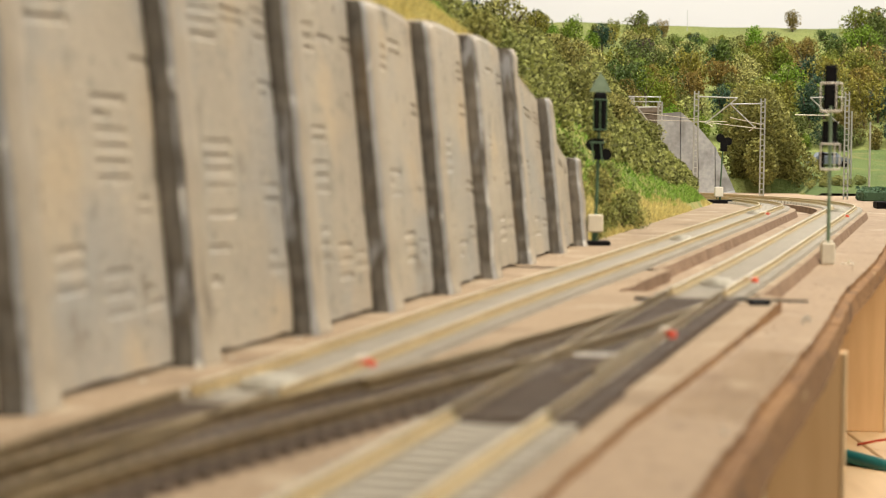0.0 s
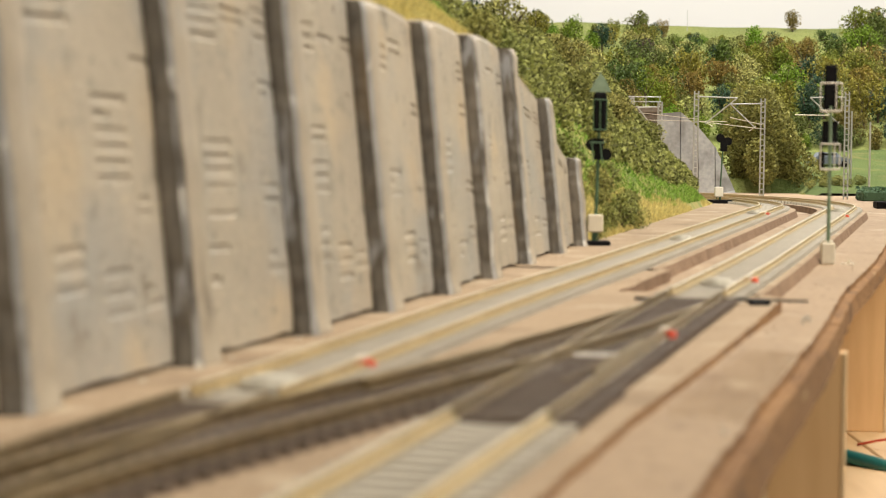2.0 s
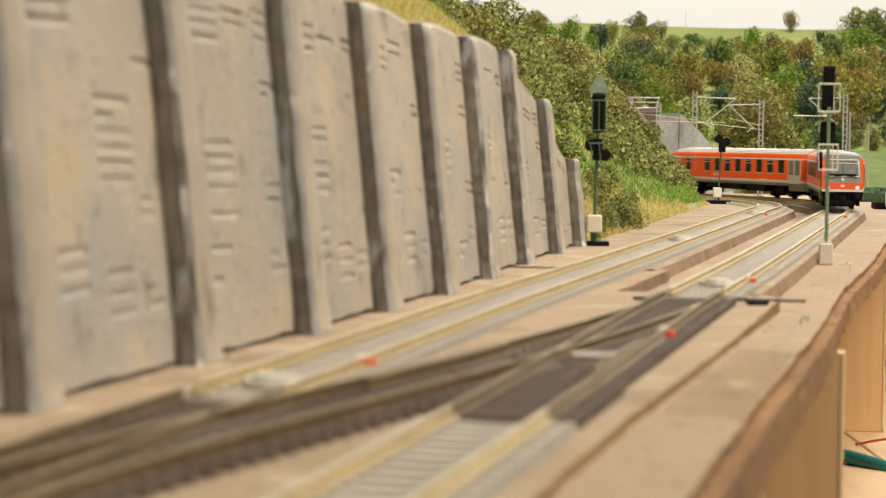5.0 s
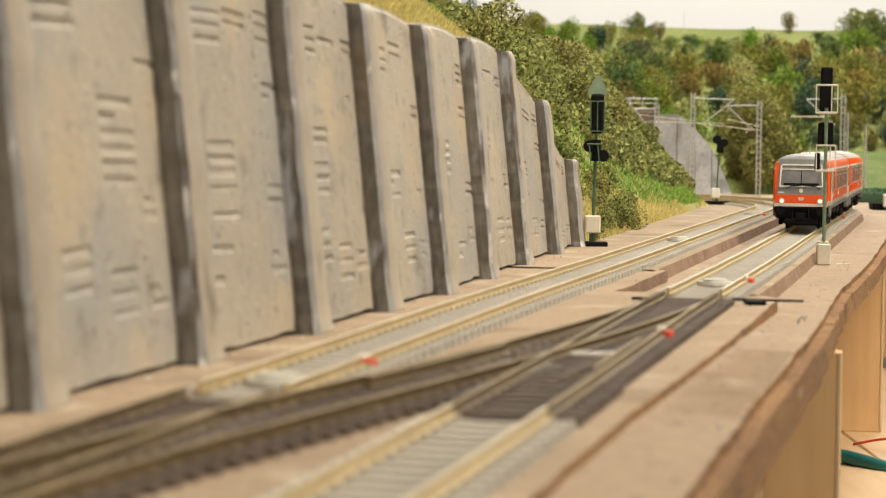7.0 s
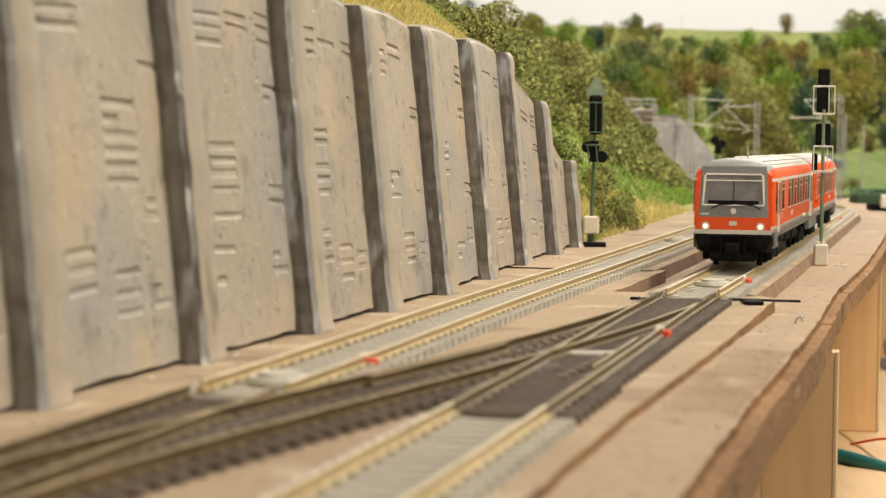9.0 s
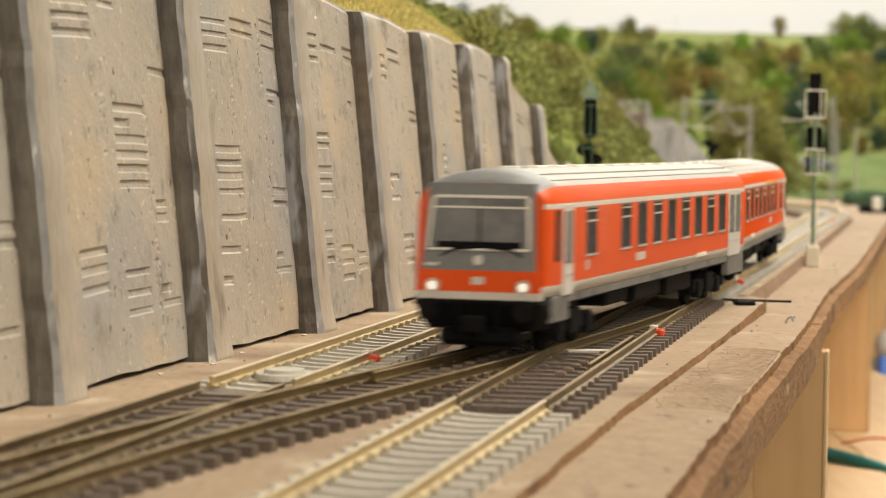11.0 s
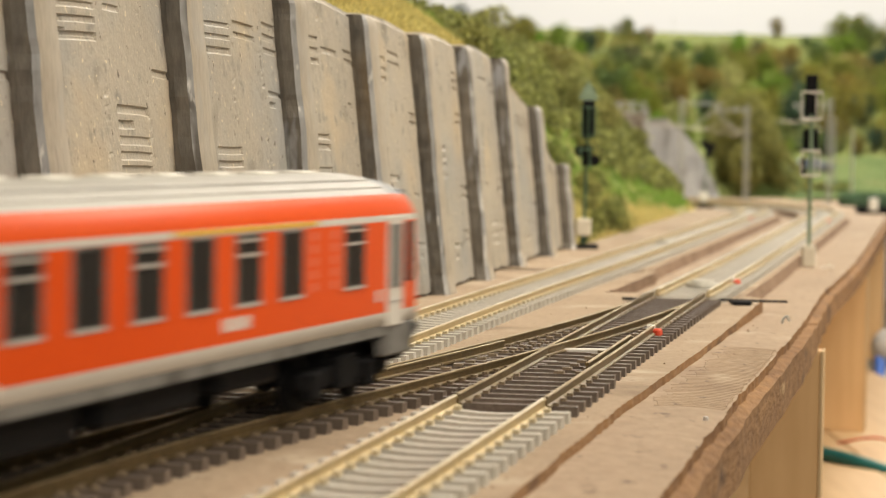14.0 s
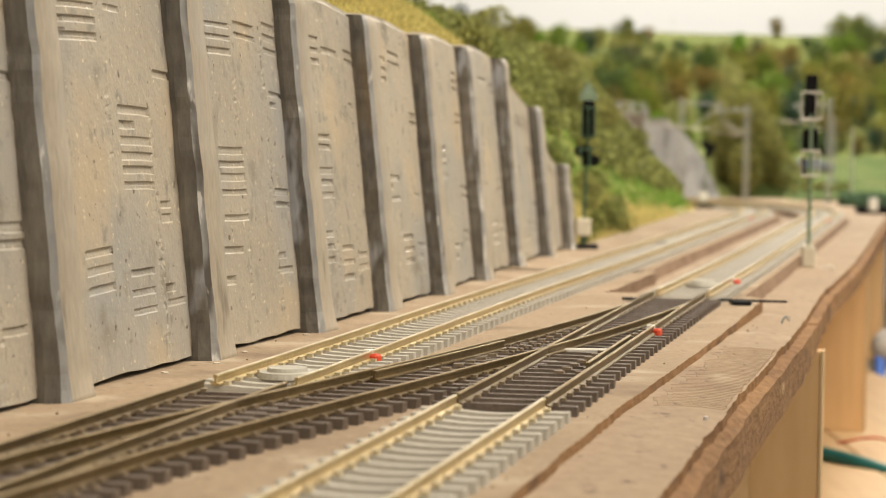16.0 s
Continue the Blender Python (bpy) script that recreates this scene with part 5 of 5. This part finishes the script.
    bm = bmesh.new()
    rod(bm, (0.094, 0.003, 0.0400), (0.094, 0.003, 0.0450), 0.0004, 0.0002)
    part("aerial", bm, M_STEEL, car)
    if not rear:
        bm = bmesh.new()
        box(bm, -HALF - 0.008, -0.0125, 0.0085, -HALF + 0.001, 0.0125, 0.0365, 0.0010)
        part("gangway", bm, M_BLACK, car, "black folding gangway")
    for o in car.children_recursive:
        for v in o.data.vertices:
            v.co.x *= 1.050
            v.co.y *= 0.925
            if v.co.x > 0.095:  # short cab end
                v.co.x = 0.095 + (v.co.x - 0.095) * 0.82
    return car


front_car = railcar("red and light grey model diesel railcar, driving end leading", False)
rear_car = railcar("red and light grey model railcar with yellow first class stripe", True)
front_car.name, rear_car.name = "railcar", "railcar.001"


# ---- beside and below the board ----
def under_board():
    def post(y, r1, w, z0, label):
        t = thing("support_rib", pose(*at(y, r1), 0, 0, 0, -11.34), label, "plywood rib", "plywood ribs")
        bm = bmesh.new()
        box(bm, -w, 0, z0, 0, 0.010, -0.0186, 0.0003)
        part("rib", bm, M_RIB, t)
        bm = bmesh.new()
        box(bm, 0.0001, -0.0003, z0, 0.0012, 0.0103, -0.0186, 0.0002)
        part("edge_strip", bm, M_RIBEDGE, t, "pale plywood edge")
        return t
    post(0.775, 0.0441, 0.0218, -0.1300, "tan plywood rib under the baseboard joint")
    post(1.41, 0.0405, 0.0400, -0.1170, "tan plywood rib standing on the pine shelf")
    post(1.90, 0.0405, 0.0400, -0.1170, "tan plywood rib standing on the pine shelf")
    post(0.62, -0.005, 0.040, -0.1300, "tan plywood rib deep under the baseboard")
    s = thing("pine_shelf", pose(0, 0, 0), "light pine board shelf under the layout", "shelf")
    for i in range(7):
        bm = bmesh.new()
        x = -0.35 + i * 0.096
        box(bm, x, 0.80, -0.135, x + 0.0952, 2.35, -0.1172, 0.0008)
        part("board", bm, M_SHELF, s)
    for x, y in ((-0.32, 0.83), (0.28, 0.83), (-0.32, 2.30), (0.28, 2.30)):
        bm = bmesh.new()
        box(bm, x - 0.02, y - 0.02, -1.20, x + 0.02, y + 0.02, -0.135, 0.002)
        part("leg", bm, M_RIB, s)
    for y0, y1, x0, x1, top in ((2.60, 3.85, -1.2, 1.6, -0.03),):
        f = thing("hill_frame", pose(0, 0, 0), "wooden frame that carries the hillside", "frame")
        for x in (x0, x1):
            for y in (y0, y1):
                bm = bmesh.new()
                box(bm, x - 0.02, y - 0.02, -1.20, x + 0.02, y + 0.02, top, 0.002)
                part("leg", bm, M_RIB, f)
        bm = bmesh.new()
        box(bm, x0, y0, top, x1, y1, top + 0.012, 0.002)
        part("top_board", bm, M_RIB, f)
    # green hose lying over the shelf
    bm = bmesh.new()
    pts = [Vector((0.13, 1.40, -0.112)), Vector((0.19, 1.285, -0.1125)), Vector((0.224, 1.235, -0.1165)), Vector((0.255, 1.205, -0.128)), Vector((0.31, 1.19, -0.145)), Vector((0.42, 1.22, -0.2))]
    tube(bm, pts, 0.0036)
    solid("garden_hose", bm, M_HOSE, "dark green rubber hose lying over the shelf", "hose", smooth=True)
    bm = bmesh.new()
    tube(bm, [Vector((0.222, 1.34, -0.1165)), Vector((0.240, 1.31, -0.110)), Vector((0.252, 1.27, -0.116)), Vector((0.268, 1.26, -0.125))], 0.0007)
    solid("red_wire", bm, M_REDPLASTIC, "thin red wire hanging beside the rib", "wire", smooth=True)
    bm = bmesh.new()
    tube(bm, [Vector((0.327, 1.80, -0.108)), Vector((0.325, 1.79, -0.122)), Vector((0.318, 1.78, -0.140)), Vector((0.314, 1.77, -0.156))], 0.0042)
    solid("blue_bag", bm, M_BLUE, "crumpled blue plastic strip beside the shelf", "plastic strip", smooth=True)
    bm = bmesh.new()
    for i in range(7):
        ball(bm, (0.345 + 0.012 * math.sin(i * 2.3), 1.80 + 0.01 * math.cos(i), -0.155 + i * 0.011), 0.020 - i * 0.0012, (1, 0.8, 1), 2)
    solid("cloth", bm, M_CLOTH, "crumpled pale grey cloth beside the shelf", "cloth", smooth=True)
    t = thing("wire_connector", pose(*at(0.655, 0.0405), -0.0205), "small red and blue connector under the board edge", "connector")
    bm = bmesh.new()
    ball(bm, (0, 0, 0), 0.0018, (1.2, 1, 0.9), 2)
    part("red_cap", bm, M_REDPLASTIC, t, smooth=True)
    bm = bmesh.new()
    ball(bm, (-0.0018, 0, -0.0006), 0.0015, (1, 1, 0.8), 2)
    part("blue_cap", bm, M_BLUE, t, smooth=True)


def tube(bm, pts, r, n=10):
    line = []
    for i in range(len(pts) - 1):
        p0, p1, p2, p3 = pts[max(i - 1, 0)], pts[i], pts[i + 1], pts[min(i + 2, len(pts) - 1)]
        for k in range(8):
            t = k / 8
            line.append(0.5 * ((2 * p1) + (p2 - p0) * t + (2 * p0 - 5 * p1 + 4 * p2 - p3) * t * t + (3 * p1 - p0 - 3 * p2 + p3) * t ** 3))
    line.append(pts[-1])
    rings = []
    for i, p in enumerate(line):
        q = (line[min(i + 1, len(line) - 1)] - line[max(i - 1, 0)]).to_track_quat("Z", "Y")
        rings.append([bm.verts.new(p + q @ Vector((r * math.cos(a), r * math.sin(a), 0))) for a in np.linspace(0, 2 * math.pi, n, endpoint=False)])
    for a, b in zip(rings, rings[1:]):
        for j in range(n):
            bm.faces.new((a[j], a[(j + 1) % n], b[(j + 1) % n], b[j]))
    bm.faces.new(rings[0]), bm.faces.new(rings[-1])


under_board()


# ---- small things on the board ----
def small_things():
    def clip(line_r, y, off, label):
        p = at(y, line_r + off)
        t = thing("rail_clip", pose(p[0], p[1], 0, 0, 0, -25), label, "rail clip", "red rail clips")
        bm = bmesh.new()
        box(bm, 0.0002, -0.0014, -0.0026, 0.0024, 0.0014, -0.0006, 0.0005)
        part("insulator", bm, M_REDPLASTIC, t)
        bm = bmesh.new()
        box(bm, -0.0012, -0.0012, -0.0012, 0.0004, 0.0012, 0.0003, 0.0002)
        part("contact", bm, M_WHITE, t)
    clip(0, 0.613, GAUGE, "small red plastic clip on the outer rail")
    clip(A_OFF, 0.515, GAUGE, "small red plastic clip on the inner rail")
    clip(0, 0.852, GAUGE + 0.0012, "small red plastic clip on the outer rail")
    clip(0, 1.60, GAUGE + 0.001, "small red plastic clip on the outer rail")
    clip(A_OFF, 1.62, GAUGE + 0.001, "small red plastic clip on the inner rail")

    def magnet(line_r, y):
        p = at(y, line_r)
        t = thing("track_contact", pose(p[0], p[1], SLEEPER_TOP, 0, 0, -11.34), "flat oval grey track contact between the rails", "track contact", "track contacts")
        bm = bmesh.new()
        bmesh.ops.create_cone(bm, cap_ends=True, segments=28, radius1=0.0062, radius2=0.0058, depth=0.0012, matrix=Matrix.Translation((0, 0, 0.0003)) @ Matrix.Diagonal((1.0, 1.25, 1, 1)))
        part("base", bm, M_DISC, t)
        bm = bmesh.new()
        bmesh.ops.create_cone(bm, cap_ends=True, segments=24, radius1=0.0042, radius2=0.0040, depth=0.0008, matrix=Matrix.Translation((0, 0, 0.0013)) @ Matrix.Diagonal((1.0, 1.2, 1, 1)))
        part("cap", bm, M_DISC, t)
    magnet(A_OFF, 0.475)
    magnet(0, 0.838)
    magnet(A_OFF, 1.20)
    magnet(0, 1.74)
    magnet(A_OFF, 1.66)
    p = at(0.455, 0.0355)
    t = thing("wood_screw", pose(p[0], p[1], base_z(p[1])), "small steel screw head at the board edge", "screw")
    bm = bmesh.new()
    rod(bm, (0, 0, -0.001), (0, 0, 0.0007), 0.0007, 0.0005, 10)
    part("head", bm, M_SILVER, t)
    p = at(0.735, 0.035)
    bm = bmesh.new()
    tube(bm, [Vector((p[0], p[1], BASE_TOP - 0.001)), Vector((p[0] - 0.0006, p[1], BASE_TOP + 0.0022)), Vector((p[0] + 0.0008, p[1], BASE_TOP + 0.0036)), Vector((p[0] + 0.0014, p[1], BASE_TOP + 0.0022))], 0.00035, 6)
    solid("wire_loop", bm, M_STEEL, "tiny bent wire loop at the board edge", "wire", smooth=True)
    # crumbs and sawdust
    pts = []
    r = random.Random(3)
    for _ in range(170):
        y = r.uniform(0.33, 1.2)
        pts.append((*at(y, r.uniform(-0.09, 0.035)), y))
    bm = bmesh.new()
    for x, y, yy in pts:
        rr = (x - bx(yy))
        z = BED_TOP if (yy < 0.8 and rr < 0.018) or rr < -0.02 else base_z(yy)
        s = r.uniform(0.00012, 0.00035)
        bmesh.ops.create_icosphere(bm, subdivisions=1, radius=s, matrix=Matrix.Translation((x, y, z + s * 0.4)))
    solid("sawdust_crumbs", bm, M_CORK, "scattered brown crumbs on the board", "crumbs", "stuff")
    # paint flecks and a stray wire end on the board by the wall
    for y, r0, w in ((0.49, -0.083, 0.0010), (0.545, -0.081, 0.0008), (0.60, -0.080, 0.0009), (0.515, -0.079, 0.0008)):
        q = at(y, r0)
        bm = bmesh.new()
        box(bm, -w, -0.0006, 0, w, 0.0006, 0.0003, 0.0001)
        solid("paint_chip", bm, M_CREAM, "small pale flake on the board by the wall", "paint flake", m=pose(q[0], q[1], BED_TOP, 0, 0, 70 + y * 90), group="paint flakes")
    # far end of the board
    bm = bmesh.new()
    box(bm, 0.3535, 2.06, BASE_TOP, 0.50, 2.075, -0.0025, 0.0008)
    box(bm, 0.3560, 2.085, BASE_TOP, 0.50, 2.095, -0.0030, 0.0008)
    solid("board_batten", bm, M_BLACK, "dark battens across the far board", "batten")
    bm = bmesh.new()
    box(bm, 0.385, 2.32, BASE_TOP, 0.56, 2.36, 0.0005, 0.001)
    t = thing("hedge", pose(0, 0, 0), "low dark green hedge strip along the meadow", "hedge")
    part("core", bm, M_HEDGE, t)
    pts = np.stack([rng.uniform(0.384, 0.56, 5000), rng.uniform(2.318, 2.362, 5000), rng.uniform(-0.007, 0.0045, 5000)], 1)
    ob = new("leaves", leaves_mesh("leaves", pts, 0.0016, M_HEDGE))
    ob.parent = t
    t = thing("relay_box", pose(0.3640, 2.05, BASE_TOP), "small white relay box beside the far track", "relay box")
    bm = bmesh.new()
    box(bm, -0.0036, -0.003, 0.003, 0.0036, 0.003, 0.0135, 0.0007)
    part("case", bm, M_WHITE, t)
    bm = bmesh.new()
    for s in (-1, 1):
        rod(bm, (s * 0.002, 0, 0), (s * 0.002, 0, 0.0035), 0.0005)
    part("leg", bm, M_SIGGREEN, t)


small_things()


# ---- room ----
def room():
    def slab(name, x0, y0, z0, x1, y1, z1, material, label):
        bm = bmesh.new()
        box(bm, x0, y0, z0, x1, y1, z1)
        return solid(name, bm, material, label, name.split("_")[0], "structure")
    slab("floor", -2.6, -2.6, -1.30, 3.2, 4.4, -1.20, M_FLOOR, "brown room floor far below the layout")
    slab("ceiling", -2.6, -2.6, 1.45, 3.2, 4.4, 1.55, M_CEIL, "white room ceiling")
    slab("wall_west", -2.7, -2.6, -1.20, -2.6, 4.4, 1.45, M_ROOM, "cream room wall")
    slab("wall_east", 3.2, -2.6, -1.20, 3.3, 4.4, 1.45, M_ROOM, "cream room wall")
    slab("wall_south", -2.6, -2.7, -1.20, 3.2, -2.6, 1.45, M_ROOM, "cream room wall")
    slab("wall_north", -2.6, 4.3, -1.20, 3.2, 4.4, 1.45, M_ROOM, "cream room wall")
    slab("backdrop", -1.8, 4.02, -0.2, 2.4, 4.03, 1.0, M_SKY, "plain pale sky backdrop board")


room()


# ---- motion of the railcar and of the focus ----
def car_pose(s):
    a, b = on_way(s + 0.083), on_way(s - 0.083)
    m = (a + b) / 2
    t = a - b
    return Matrix.Translation((m.x, m.y, 0.0)) @ Matrix.Rotation(math.atan2(t.y, t.x), 4, "Z")


NOSE = way_at_y(0.88)  # the cab's front passes here at 9.1 s


def nose_at(t):
    # a little quicker round the curve, slowing towards the end
    ease = float(np.interp(t, [0, 2.5, 3.5, 4.2, 5.5, 7.5, 9.0, 10.5, 11.5, 12.2, 13.4, 14.0, 14.6, 16.0], [0.032, 0.031, 0.018, -0.001, 0.0, 0.002, 0.009, 0.011, 0.010, 0.009, 0.005, -0.004, -0.004, -0.012]))
    return NOSE - 0.328 + 0.2020 * (t - 7.5) + ease


def motions():
    times = [i * 0.25 for i in range(65)]
    walk(front_car, [(t, car_pose(nose_at(t) - 0.1365)) for t in times])
    walk(rear_car, [(t, car_pose(nose_at(t) - 0.1365 - 0.2735) @ pose(0, 0, 0, 0, 0, 180)) for t in times])
    walk(focus_point, [(t, pose(0.02, y, 0.02)) for t, y in ((0, 2.3), (3.0, 2.3), (4.2, 2.0), (6.5, 1.35), (8.0, 1.10), (9.2, 0.92), (11.3, 0.58), (12.5, 0.56), (13.0, 0.54), (16.0, 0.54))])


motions()
